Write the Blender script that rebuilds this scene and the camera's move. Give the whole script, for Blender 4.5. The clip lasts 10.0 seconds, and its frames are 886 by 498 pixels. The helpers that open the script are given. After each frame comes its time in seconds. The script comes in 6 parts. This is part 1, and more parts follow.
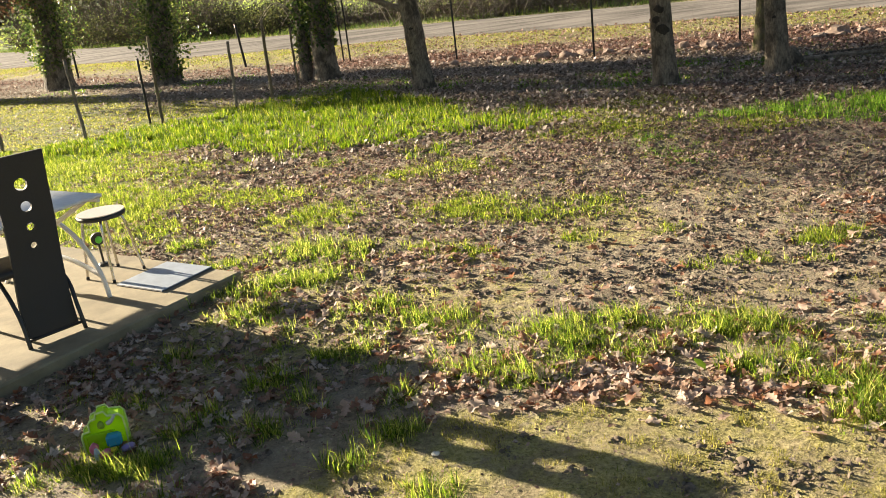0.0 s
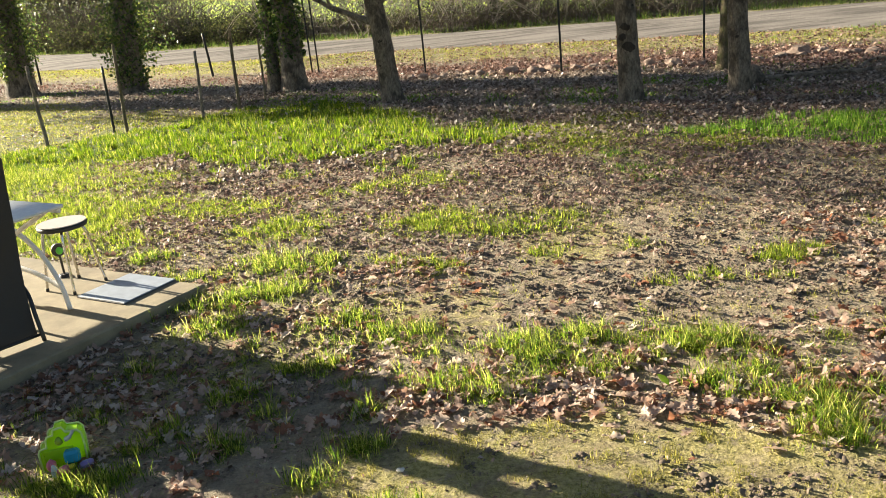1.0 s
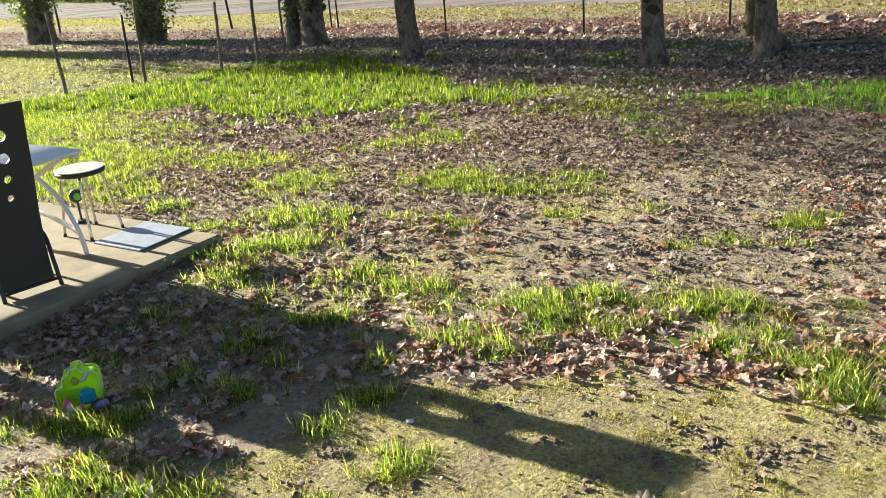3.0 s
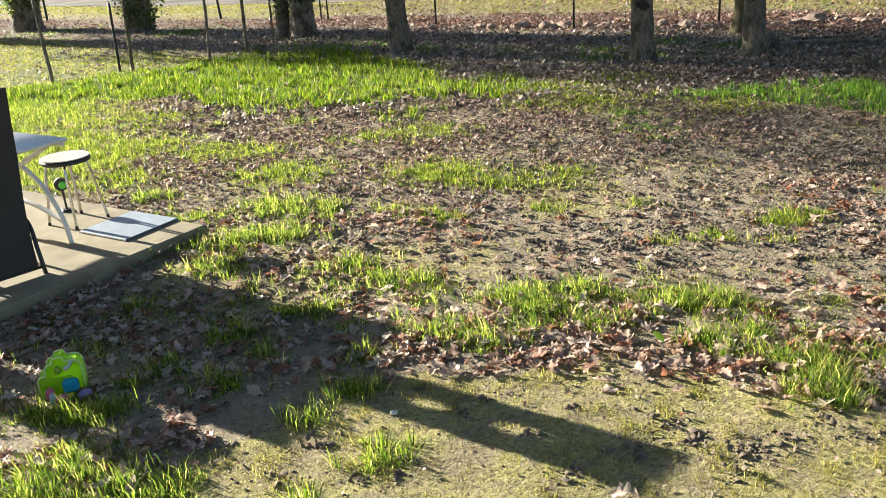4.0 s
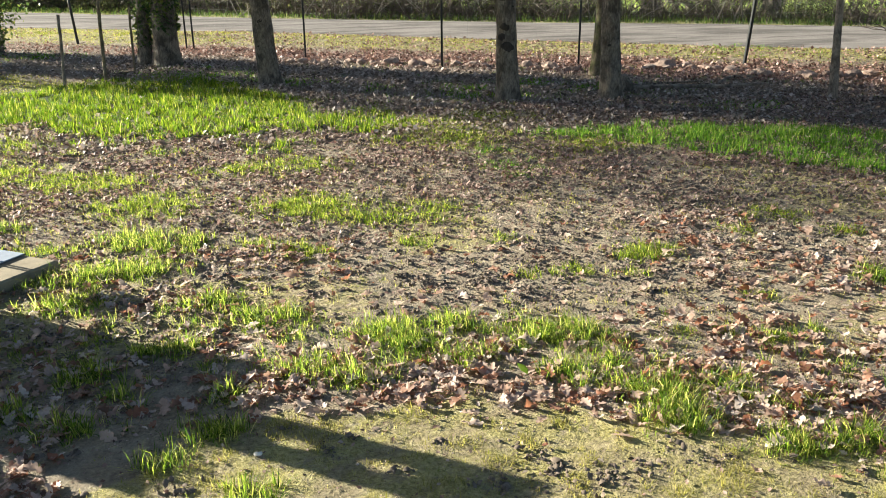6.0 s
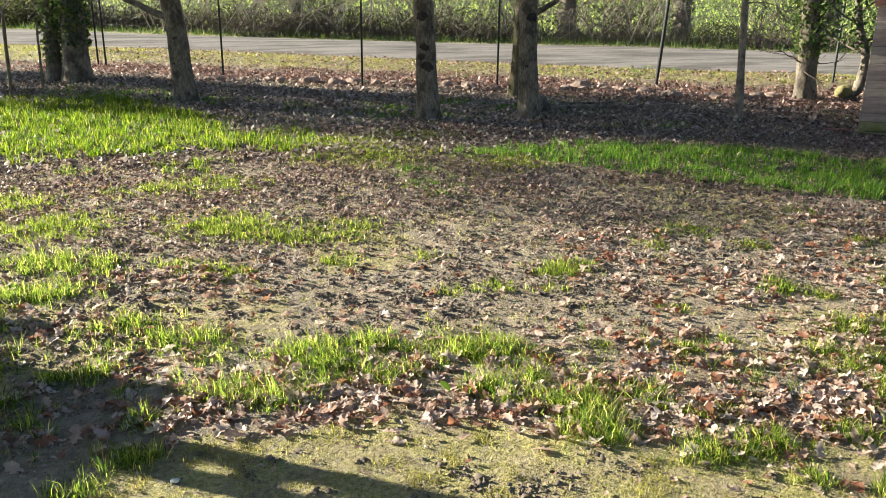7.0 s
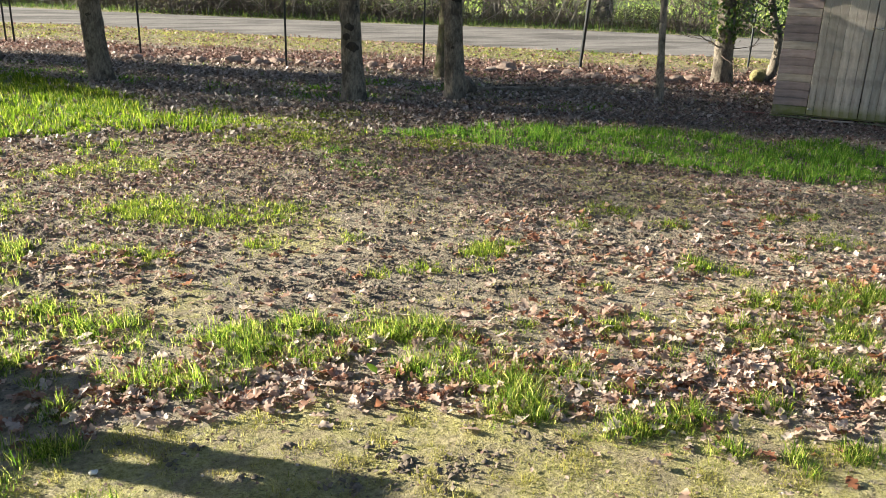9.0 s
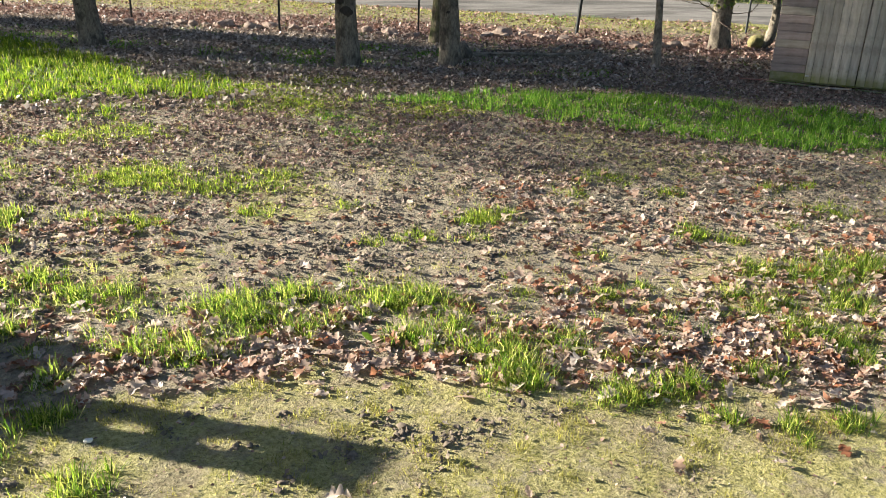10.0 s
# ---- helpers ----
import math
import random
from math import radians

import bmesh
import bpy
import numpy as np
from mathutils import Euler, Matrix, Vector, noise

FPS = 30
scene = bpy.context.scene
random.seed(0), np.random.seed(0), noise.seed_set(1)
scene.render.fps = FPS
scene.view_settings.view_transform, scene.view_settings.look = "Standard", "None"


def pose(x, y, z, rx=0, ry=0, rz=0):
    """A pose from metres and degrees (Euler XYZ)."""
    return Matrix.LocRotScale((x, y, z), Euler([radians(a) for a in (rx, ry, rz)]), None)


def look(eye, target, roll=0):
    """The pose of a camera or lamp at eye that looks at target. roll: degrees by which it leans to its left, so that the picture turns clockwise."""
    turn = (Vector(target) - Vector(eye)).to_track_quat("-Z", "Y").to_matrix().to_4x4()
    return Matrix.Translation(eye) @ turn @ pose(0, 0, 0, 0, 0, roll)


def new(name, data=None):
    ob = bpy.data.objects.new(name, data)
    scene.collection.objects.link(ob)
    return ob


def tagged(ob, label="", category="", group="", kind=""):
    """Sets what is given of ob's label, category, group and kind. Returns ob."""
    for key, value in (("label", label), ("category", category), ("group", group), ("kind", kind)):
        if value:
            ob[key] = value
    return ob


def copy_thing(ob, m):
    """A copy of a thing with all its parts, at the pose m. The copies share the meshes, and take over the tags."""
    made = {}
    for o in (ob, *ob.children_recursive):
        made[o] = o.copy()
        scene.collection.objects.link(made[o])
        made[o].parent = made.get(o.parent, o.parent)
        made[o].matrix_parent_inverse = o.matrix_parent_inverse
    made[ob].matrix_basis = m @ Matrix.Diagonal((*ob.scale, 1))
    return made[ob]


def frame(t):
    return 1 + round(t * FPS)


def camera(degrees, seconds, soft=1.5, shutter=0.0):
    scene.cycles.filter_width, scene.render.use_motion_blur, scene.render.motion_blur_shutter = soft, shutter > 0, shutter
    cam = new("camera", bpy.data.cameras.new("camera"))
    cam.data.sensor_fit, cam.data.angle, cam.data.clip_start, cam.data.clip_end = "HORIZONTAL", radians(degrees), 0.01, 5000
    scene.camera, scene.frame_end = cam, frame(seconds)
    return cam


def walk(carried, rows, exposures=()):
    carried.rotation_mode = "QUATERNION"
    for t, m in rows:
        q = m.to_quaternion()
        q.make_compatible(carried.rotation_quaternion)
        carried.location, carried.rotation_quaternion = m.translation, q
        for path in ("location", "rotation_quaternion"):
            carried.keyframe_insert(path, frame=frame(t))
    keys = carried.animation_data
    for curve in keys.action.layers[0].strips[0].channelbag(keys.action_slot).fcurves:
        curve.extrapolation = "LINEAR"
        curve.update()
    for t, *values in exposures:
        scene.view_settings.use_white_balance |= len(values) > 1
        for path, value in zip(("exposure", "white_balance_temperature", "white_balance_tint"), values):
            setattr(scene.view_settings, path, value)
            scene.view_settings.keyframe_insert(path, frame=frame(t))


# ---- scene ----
cam = camera(56.5, 10.0, soft=0.75)
PATH = [
    (0.0, pose(-0.017, 0.013, 1.819, 71.14, 0, 0.07) @ pose(0, 0, 0, 0, 0, -7.13)),
    (0.5, pose(-0.006, 0.013, 1.828, 70.60, 0, -2.29) @ pose(0, 0, 0, 0, 0, -6.27)),
    (1.0, pose(-0.012, 0.017, 1.832, 71.70, 0, -2.40) @ pose(0, 0, 0, 0, 0, -5.90)),
    (1.5, pose(-0.015, 0.015, 1.831, 72.72, 0, -2.61) @ pose(0, 0, 0, 0, 0, -5.60)),
    (2.0, pose(-0.020, 0.012, 1.830, 72.60, 0, -1.58) @ pose(0, 0, 0, 0, 0, -5.09)),
    (2.5, pose(-0.023, 0.010, 1.811, 70.10, 0, -1.06) @ pose(0, 0, 0, 0, 0, -4.63)),
    (4.0, pose(-0.013, 0.002, 1.798, 68.70, 0, -1.99) @ pose(0, 0, 0, 0, 0, -3.54)),
    (4.5, pose(-0.002, -0.004, 1.792, 68.42, 0, -3.19) @ pose(0, 0, 0, 0, 0, -3.08)),
    (5.0, pose(0.000, -0.006, 1.799, 68.43, 0, -5.48) @ pose(0, 0, 0, 0, 0, -2.13)),
    (6.5, pose(0.009, -0.003, 1.812, 71.66, 0, -14.38) @ pose(0, 0, 0, 0, 0, 0.10)),
    (7.0, pose(0.011, -0.016, 1.812, 71.98, 0, -17.22) @ pose(0, 0, 0, 0, 0, 0.73)),
    (7.5, pose(0.018, -0.026, 1.816, 72.30, 0, -20.82) @ pose(0, 0, 0, 0, 0, 1.66)),
    (8.0, pose(0.025, -0.023, 1.816, 72.36, 0, -21.26) @ pose(0, 0, 0, 0, 0, 1.79)),
    (8.5, pose(0.025, -0.019, 1.813, 72.27, 0, -21.84) @ pose(0, 0, 0, 0, 0, 1.91)),
    (9.0, pose(0.024, -0.011, 1.809, 70.84, 0, -22.50) @ pose(0, 0, 0, 0, 0, 1.88)),
    (9.5, pose(0.028, 0.001, 1.812, 69.28, 0, -23.01) @ pose(0, 0, 0, 0, 0, 2.03)),
    (10.0, pose(0.032, 0.013, 1.805, 68.57, 0, -22.96) @ pose(0, 0, 0, 0, 0, 2.10)),
]
walk(cam, PATH, exposures=[(0.0, 1.98, 6850, 11), (2.0, 2.10, 6100, 8), (4.5, 2.07, 5950, 8), (7.5, 2.11, 5900, 8), (10.0, 2.09, 5850, 8)])

# ---- light: a low sun ahead and to the left, clear sky ----
SUN_EL = radians(16.9)
SUN_WAY = Vector((0.819, -0.574, 0)).normalized()
world = bpy.data.worlds.new("sky")
scene.world = world
world.use_nodes = True
wn = world.node_tree.nodes
sky = wn.new("ShaderNodeTexSky")
sky.sky_type = "NISHITA"
sky.sun_disc = False
sky.sun_elevation = SUN_EL
sky.sun_rotation = math.atan2(-SUN_WAY.x, -SUN_WAY.y)
world.node_tree.links.new(sky.outputs[0], wn["Background"].inputs[0])
wn["Background"].inputs[1].default_value = 0.033
sun_data = bpy.data.lights.new("sun", "SUN")
sun_data.energy, sun_data.angle, sun_data.color = 5.0, radians(0.5), (1.0, 0.88, 0.68)
sun = new("sun", sun_data)
sun_dir = Vector((SUN_WAY.x * math.cos(SUN_EL), SUN_WAY.y * math.cos(SUN_EL), -math.sin(SUN_EL)))
sun.matrix_world = look(tuple(-sun_dir * 60), (0, 0, 0))


# ---- materials ----
class Mat:
    """A small builder for node materials in object space."""

    def __init__(self, name, rough=0.8, metal=0.0):
        self.m = bpy.data.materials.new(name)
        self.m.use_nodes = True
        self.t = self.m.node_tree
        self.b = self.t.nodes["Principled BSDF"]
        self.b.inputs["Roughness"].default_value = rough
        self.b.inputs["Metallic"].default_value = metal
        self.pos = None

    def node(self, kind):
        return self.t.nodes.new(kind)

    def link(self, a, b):
        self.t.links.new(a, b)

    def coords(self, scale=(1, 1, 1), turn=0.0):
        tc = self.node("ShaderNodeTexCoord")
        mp = self.node("ShaderNodeMapping")
        mp.inputs["Scale"].default_value = scale
        mp.inputs["Rotation"].default_value = (0, 0, radians(turn))
        self.link(tc.outputs["Object"], mp.inputs["Vector"])
        return mp.outputs[0]

    def noise(self, scale, detail=4, rough=0.6, stretch=(1, 1, 1), turn=0.0):
        n = self.node("ShaderNodeTexNoise")
        n.inputs["Scale"].default_value = scale
        n.inputs["Detail"].default_value = detail
        n.inputs["Roughness"].default_value = rough
        self.link(self.coords(stretch, turn), n.inputs["Vector"])
        return n.outputs["Fac"]

    def ramp(self, fac, stops):
        r = self.node("ShaderNodeValToRGB")
        e = r.color_ramp.elements
        while len(e) < len(stops):
            e.new(0.5)
        for el, (p, c) in zip(e, stops):
            el.position, el.color = p, (*c, 1)
        self.link(fac, r.inputs[0])
        return r.outputs[0]

    def mix(self, fac, a, b, mode="MIX"):
        n = self.node("ShaderNodeMix")
        n.data_type, n.blend_type = "RGBA", mode
        for sock, v in ((n.inputs[0], fac), (n.inputs[6], a), (n.inputs[7], b)):
            if isinstance(v, (int, float)):
                sock.default_value = v
            elif isinstance(v, tuple):
                sock.default_value = (*v, 1)
            else:
                self.link(v, sock)
        return n.outputs[2]

    def math(self, op, a, b=0.0):
        n = self.node("ShaderNodeMath")
        n.operation = op
        for sock, v in ((n.inputs[0], a), (n.inputs[1], b)):
            if isinstance(v, (int, float)):
                sock.default_value = v
            else:
                self.link(v, sock)
        return n.outputs[0]

    def island(self):
        return self.node("ShaderNodeNewGeometry").outputs["Random Per Island"]

    def object_random(self):
        return self.node("ShaderNodeObjectInfo").outputs["Random"]

    def color(self, c):
        if isinstance(c, tuple):
            self.b.inputs["Base Color"].default_value = (*c, 1)
        else:
            self.link(c, self.b.inputs["Base Color"])
        return self

    def bump(self, fac, strength=0.4, distance=0.01):
        n = self.node("ShaderNodeBump")
        n.inputs["Strength"].default_value = strength
        n.inputs["Distance"].default_value = distance
        self.link(fac, n.inputs["Height"])
        self.link(n.outputs[0], self.b.inputs["Normal"])
        return self

    def translucent(self, color, amount):
        tr = self.node("ShaderNodeBsdfTranslucent")
        if isinstance(color, tuple):
            tr.inputs[0].default_value = (*color, 1)
        else:
            self.link(color, tr.inputs[0])
        mx = self.node("ShaderNodeMixShader")
        mx.inputs[0].default_value = amount
        self.link(self.b.outputs[0], mx.inputs[1])
        self.link(tr.outputs[0], mx.inputs[2])
        self.link(mx.outputs[0], self.t.nodes["Material Output"].inputs[0])
        return self


def plain(name, c, rough=0.6, metal=0.0, vary=0.12, scale=30, bump=0.15):
    """A painted, plastic or metal surface with faint mottling."""
    m = Mat(name, rough, metal)
    lo = tuple(v * (1 - vary) for v in c)
    hi = tuple(min(1, v * (1 + vary)) for v in c)
    n = m.noise(scale)
    m.color(m.ramp(n, [(0.3, lo), (0.7, hi)]))
    m.bump(n, bump, 0.002)
    return m.m


def glow_through(name, c, rough):
    """Thin coloured plastic that lets sunlight through."""
    m = Mat(name, rough)
    n = m.noise(30)
    col = m.ramp(n, [(0.3, tuple(v * 0.92 for v in c)), (0.7, c)])
    m.color(col)
    m.translucent(col, 0.35)
    return m.m


def make_ground_mat():
    m = Mat("earth", 0.9)
    at = m.node("ShaderNodeAttribute")
    at.attribute_name = "cover"
    sep = m.node("ShaderNodeSeparateColor")
    m.link(at.outputs["Color"], sep.inputs[0])
    fine, mid, big = m.noise(90, 5, 0.7), m.noise(14, 5, 0.65), m.noise(1.7, 4)
    soil = m.ramp(mid, [(0.3, (0.19, 0.15, 0.10)), (0.45, (0.39, 0.325, 0.225)), (0.75, (0.58, 0.50, 0.365))])
    soil = m.mix(m.ramp(fine, [(0.35, (0.45,) * 3), (0.65, (0.0,) * 3)]), soil, (0.06, 0.045, 0.03))
    grit = m.noise(36, 4, 0.7)
    both = m.math("ADD", m.math("MULTIPLY", fine, 0.5), m.math("MULTIPLY", grit, 0.5))
    moss = m.ramp(both, [(0.36, (0.12, 0.115, 0.03)), (0.48, (0.40, 0.355, 0.11)), (0.62, (0.66, 0.58, 0.26))])
    grass = m.ramp(mid, [(0.3, (0.04, 0.06, 0.012)), (0.7, (0.13, 0.17, 0.035))])
    litter = m.ramp(fine, [(0.3, (0.10, 0.08, 0.05)), (0.5, (0.23, 0.18, 0.125)), (0.75, (0.40, 0.32, 0.235))])
    edge = m.math("SUBTRACT", mid, 0.5)

    def mask(src):
        v = m.math("ADD", src, m.math("MULTIPLY", edge, 0.9))
        return m.ramp(v, [(0.35, (0,) * 3), (0.6, (1,) * 3)])

    patchy = m.ramp(m.noise(11, 6, 0.75), [(0.34, (0.1,) * 3), (0.50, (1,) * 3)])
    c = m.mix(m.mix(1.0, mask(sep.outputs[1]), patchy, "MULTIPLY"), soil, moss)
    tan = m.ramp(grit, [(0.35, (0.20, 0.15, 0.09)), (0.65, (0.50, 0.41, 0.25))])
    c = m.mix(m.ramp(m.noise(3.1, 5, 0.7), [(0.46, (0,) * 3), (0.60, (0.75,) * 3)]), c, tan)
    c = m.mix(mask(sep.outputs[2]), c, litter)
    c = m.mix(mask(sep.outputs[0]), c, grass)
    c = m.mix(m.ramp(big, [(0.35, (0.35,) * 3), (0.65, (0,) * 3)]), c, m.mix(0.5, c, (0.05, 0.04, 0.03)))
    m.color(c)
    m.bump(m.math("ADD", m.math("MULTIPLY", mid, 0.4), m.math("ADD", m.math("MULTIPLY", grit, 0.6), m.math("MULTIPLY", fine, 0.45))), 1.0, 0.065)
    return m.m


def make_leaf_litter(name, stops, trans):
    m = Mat(name, 0.55)
    c = m.ramp(m.island(), stops)
    n = m.noise(60, 4)
    c = m.mix(m.ramp(n, [(0.35, (0.5,) * 3), (0.65, (0,) * 3)]), c, m.mix(0.45, c, (0.05, 0.025, 0.015)))
    m.color(c)
    m.translucent(c, trans)
    return m.m


def make_grass_mat(name, stops, trans, gain=1.6, rough=0.5):
    m = Mat(name, rough)
    m.b.inputs["Specular IOR Level"].default_value = 0.25
    c = m.ramp(m.island(), stops)
    m.color(c)
    bright = m.mix(1.0, c, (gain, gain, gain * 0.8), "MULTIPLY")
    m.translucent(bright, trans)
    return m.m


def make_bark(name, dark, light, moss_amount=0.0):
    m = Mat(name, 0.9)
    ridge = m.noise(46, 7, 0.8, (1, 1, 0.32))
    big = m.noise(5.5, 5, 0.7, (1, 1, 0.7))
    c = m.ramp(ridge, [(0.32, dark), (0.6, light), (0.8, tuple(min(1, v * 1.4) for v in light))])
    c = m.mix(m.ramp(big, [(0.45, (0,) * 3), (0.6, (0.8,) * 3)]), c, tuple(v * 0.55 for v in dark))
    if moss_amount:
        g = m.noise(7, 4)
        c = m.mix(m.ramp(g, [(0.45, (0,) * 3), (0.6, (moss_amount,) * 3)]), c, (0.11, 0.12, 0.035))
    m.color(c)
    m.bump(ridge, 1.0, 0.035)
    return m.m


def make_board(name, dark, light, moss=False, moss_end=False):
    """Weathered boards; the grain runs along each board's own x."""
    m = Mat(name, 0.85)
    g = m.noise(22, 6, 0.7, (0.12, 1, 1))
    r = m.object_random()
    c = m.ramp(g, [(0.3, dark), (0.7, light)])
    c = m.mix(m.math("MULTIPLY", r, 0.45), c, tuple(v * 0.62 for v in dark))
    st = m.noise(5, 4)
    c = m.mix(m.ramp(st, [(0.5, (0,) * 3), (0.72, (0.45,) * 3)]), c, (0.10, 0.085, 0.07))
    if moss:
        c = m.mix(m.ramp(m.noise(9, 4), [(0.34, (0,) * 3), (0.58, (0.8,) * 3)]), c, (0.13, 0.15, 0.03))
    if moss_end:
        # moss creeps up from the damp lower end of the board
        sx = m.node("ShaderNodeSeparateXYZ")
        m.link(m.coords(), sx.inputs[0])
        up = m.math("ADD", sx.outputs[0], m.math("MULTIPLY", m.noise(7, 4), 0.34))
        c = m.mix(m.ramp(up, [(0.74, (0,) * 3), (0.96, (0.85,) * 3)]), c, (0.17, 0.18, 0.035))
    m.color(c)
    m.bump(g, 0.5, 0.006)
    return m.m


def make_road():
    m = Mat("asphalt", 0.95)
    m.b.inputs["Specular IOR Level"].default_value = 0.12
    fine, big, long = m.noise(70, 4), m.noise(1.1, 4), m.noise(1.0, 6, 0.75, (0.35, 1.5, 1), 36)
    c = m.ramp(fine, [(0.3, (0.19, 0.172, 0.156)), (0.7, (0.315, 0.288, 0.26))])
    c = m.mix(m.ramp(big, [(0.35, (0.5,) * 3), (0.6, (0,) * 3)]), c, (0.16, 0.15, 0.135))
    c = m.mix(m.ramp(long, [(0.46, (0,) * 3), (0.60, (0.9,) * 3)]), c, (0.095, 0.086, 0.078))
    c = m.mix(m.ramp(m.noise(0.55, 5, 0.7, (0.5, 1.6, 1), 36), [(0.52, (0,) * 3), (0.62, (0.6,) * 3)]), c, (0.12, 0.11, 0.10))
    m.color(c)
    m.bump(fine, 0.5, 0.006)
    return m.m


def make_concrete():
    m = Mat("concrete", 0.85)
    fine, mid = m.noise(120, 4), m.noise(5, 5)
    c = m.ramp(mid, [(0.3, (0.17, 0.14, 0.085)), (0.7, (0.34, 0.29, 0.185))])
    c = m.mix(m.ramp(fine, [(0.4, (0.3,) * 3), (0.6, (0,) * 3)]), c, (0.2, 0.16, 0.11))
    c = m.mix(m.ramp(m.noise(2.3, 4), [(0.5, (0,) * 3), (0.7, (0.5,) * 3)]), c, (0.17, 0.15, 0.10))
    m.color(c)
    m.bump(fine, 0.4, 0.004)
    return m.m


def make_stone():
    m = Mat("field_stone", 0.9)
    mid, fine = m.noise(9, 5), m.noise(60, 4)
    c = m.ramp(mid, [(0.3, (0.20, 0.145, 0.115)), (0.7, (0.44, 0.34, 0.27))])
    c = m.mix(m.math("MULTIPLY", m.object_random(), 0.5), c, (0.30, 0.20, 0.15))
    c = m.mix(m.ramp(fine, [(0.4, (0.4,) * 3), (0.6, (0,) * 3)]), c, (0.14, 0.10, 0.08))
    m.color(c)
    m.bump(mid, 0.7, 0.02)
    return m.m


EARTH = make_ground_mat()
LEAVES = make_leaf_litter("fallen_leaf_brown", [(0.0, (0.12, 0.07, 0.045)), (0.12, (0.34, 0.14, 0.07)), (0.28, (0.42, 0.26, 0.18)), (0.6, (0.58, 0.43, 0.34)), (1.0, (0.70, 0.59, 0.50))], 0.42)
LEAVES_MID = make_leaf_litter("fallen_leaf_dull", [(0.0, (0.07, 0.05, 0.04)), (0.22, (0.21, 0.12, 0.09)), (0.55, (0.37, 0.245, 0.195)), (0.85, (0.50, 0.375, 0.31)), (1.0, (0.60, 0.49, 0.41))], 0.35)
LEAVES_FAR = make_leaf_litter("fallen_leaf_red", [(0.0, (0.08, 0.05, 0.038)), (0.35, (0.23, 0.125, 0.095)), (0.7, (0.41, 0.255, 0.20)), (1.0, (0.60, 0.45, 0.38))], 0.25)
GRASS = make_grass_mat("grass_blade", [(0.0, (0.02, 0.045, 0.006)), (0.3, (0.065, 0.115, 0.012)), (0.7, (0.175, 0.225, 0.028)), (1.0, (0.44, 0.40, 0.15))], 0.64, 2.6)
LUSH = make_grass_mat("lush_grass_blade", [(0.0, (0.03, 0.065, 0.006)), (0.5, (0.08, 0.13, 0.009)), (0.85, (0.155, 0.20, 0.014)), (1.0, (0.32, 0.30, 0.08))], 0.62, 2.1)
# Brighter, greener copy of the lush blade; its colour lifts grass in shade.
SHADE_GRASS = make_grass_mat("shade_grass_blade", [(0.0, (0.04, 0.095, 0.012)), (0.5, (0.09, 0.175, 0.018)), (0.85, (0.14, 0.235, 0.03)), (1.0, (0.30, 0.31, 0.09))], 0.6, 2.2)
FIELD_GRASS = make_grass_mat("field_grass", [(0.0, (0.17, 0.235, 0.06)), (1.0, (0.29, 0.34, 0.11))], 0.58, 1.8)
MOSS_TIP = make_grass_mat("moss_tip", [(0.0, (0.14, 0.14, 0.03)), (0.6, (0.29, 0.27, 0.065)), (1.0, (0.50, 0.44, 0.17))], 0.5)
# Greyer copy of the bank's red leaves; the shade's tint is in the colour.
LEAVES_SHADED = make_leaf_litter("fallen_leaf_shaded", [(0.0, (0.08, 0.062, 0.046)), (0.3, (0.22, 0.165, 0.125)), (0.65, (0.38, 0.30, 0.24)), (1.0, (0.64, 0.55, 0.48))], 0.3)
# For the unseen leaf crowns that are added to dapple the sun.
SHADE_CROWN = make_leaf_litter("shade_crown_leaf", [(0.0, (0.12, 0.06, 0.03)), (0.6, (0.25, 0.13, 0.08)), (1.0, (0.40, 0.24, 0.15))], 0.3)
IVY = make_grass_mat("ivy_leaf", [(0.0, (0.03, 0.06, 0.022)), (0.6, (0.085, 0.13, 0.04)), (1.0, (0.21, 0.24, 0.065))], 0.45, 1.9, 0.35)
BRAMBLE = make_grass_mat("bramble_leaf", [(0.0, (0.03, 0.04, 0.02)), (0.6, (0.075, 0.085, 0.036)), (1.0, (0.15, 0.15, 0.065))], 0.35, 1.6, 0.7)
WOODS = make_grass_mat("woods_leaf", [(0.0, (0.035, 0.04, 0.02)), (0.6, (0.075, 0.07, 0.035)), (1.0, (0.13, 0.11, 0.05))], 0.25)
TWIG = plain("twig_bark", (0.115, 0.09, 0.07), 0.9, 0, 0.4, 40)
BOUGH = plain("grey_bough", (0.24, 0.205, 0.17), 0.85, 0, 0.35, 20)
BARK = make_bark("oak_bark", (0.07, 0.056, 0.042), (0.34, 0.285, 0.215))
KNOT = make_bark("scarred_bark", (0.025, 0.02, 0.016), (0.075, 0.06, 0.048))
BARK_GREEN = make_bark("mossy_bark", (0.07, 0.055, 0.035), (0.25, 0.20, 0.12), 0.7)
BURL = make_bark("mossy_burl", (0.20, 0.17, 0.06), (0.36, 0.31, 0.13), 0.4)
BARK_PALE = make_bark("pale_bark", (0.17, 0.14, 0.11), (0.44, 0.37, 0.29))
STAKE_WOOD = make_bark("stake_wood", (0.13, 0.10, 0.06), (0.33, 0.27, 0.17))
POST_METAL = plain("dark_post_paint", (0.022, 0.024, 0.024), 0.5, 0.3)
WIRE = plain("galvanised_wire", (0.22, 0.22, 0.21), 0.7, 0.0)
BOARD_GREY = make_board("weathered_board", (0.29, 0.24, 0.20), (0.55, 0.475, 0.40))
BOARD_DOOR = make_board("weathered_door_board", (0.33, 0.28, 0.23), (0.66, 0.58, 0.50), False, True)
BOARD_RED = make_board("faded_red_board", (0.25, 0.185, 0.175), (0.47, 0.37, 0.34))
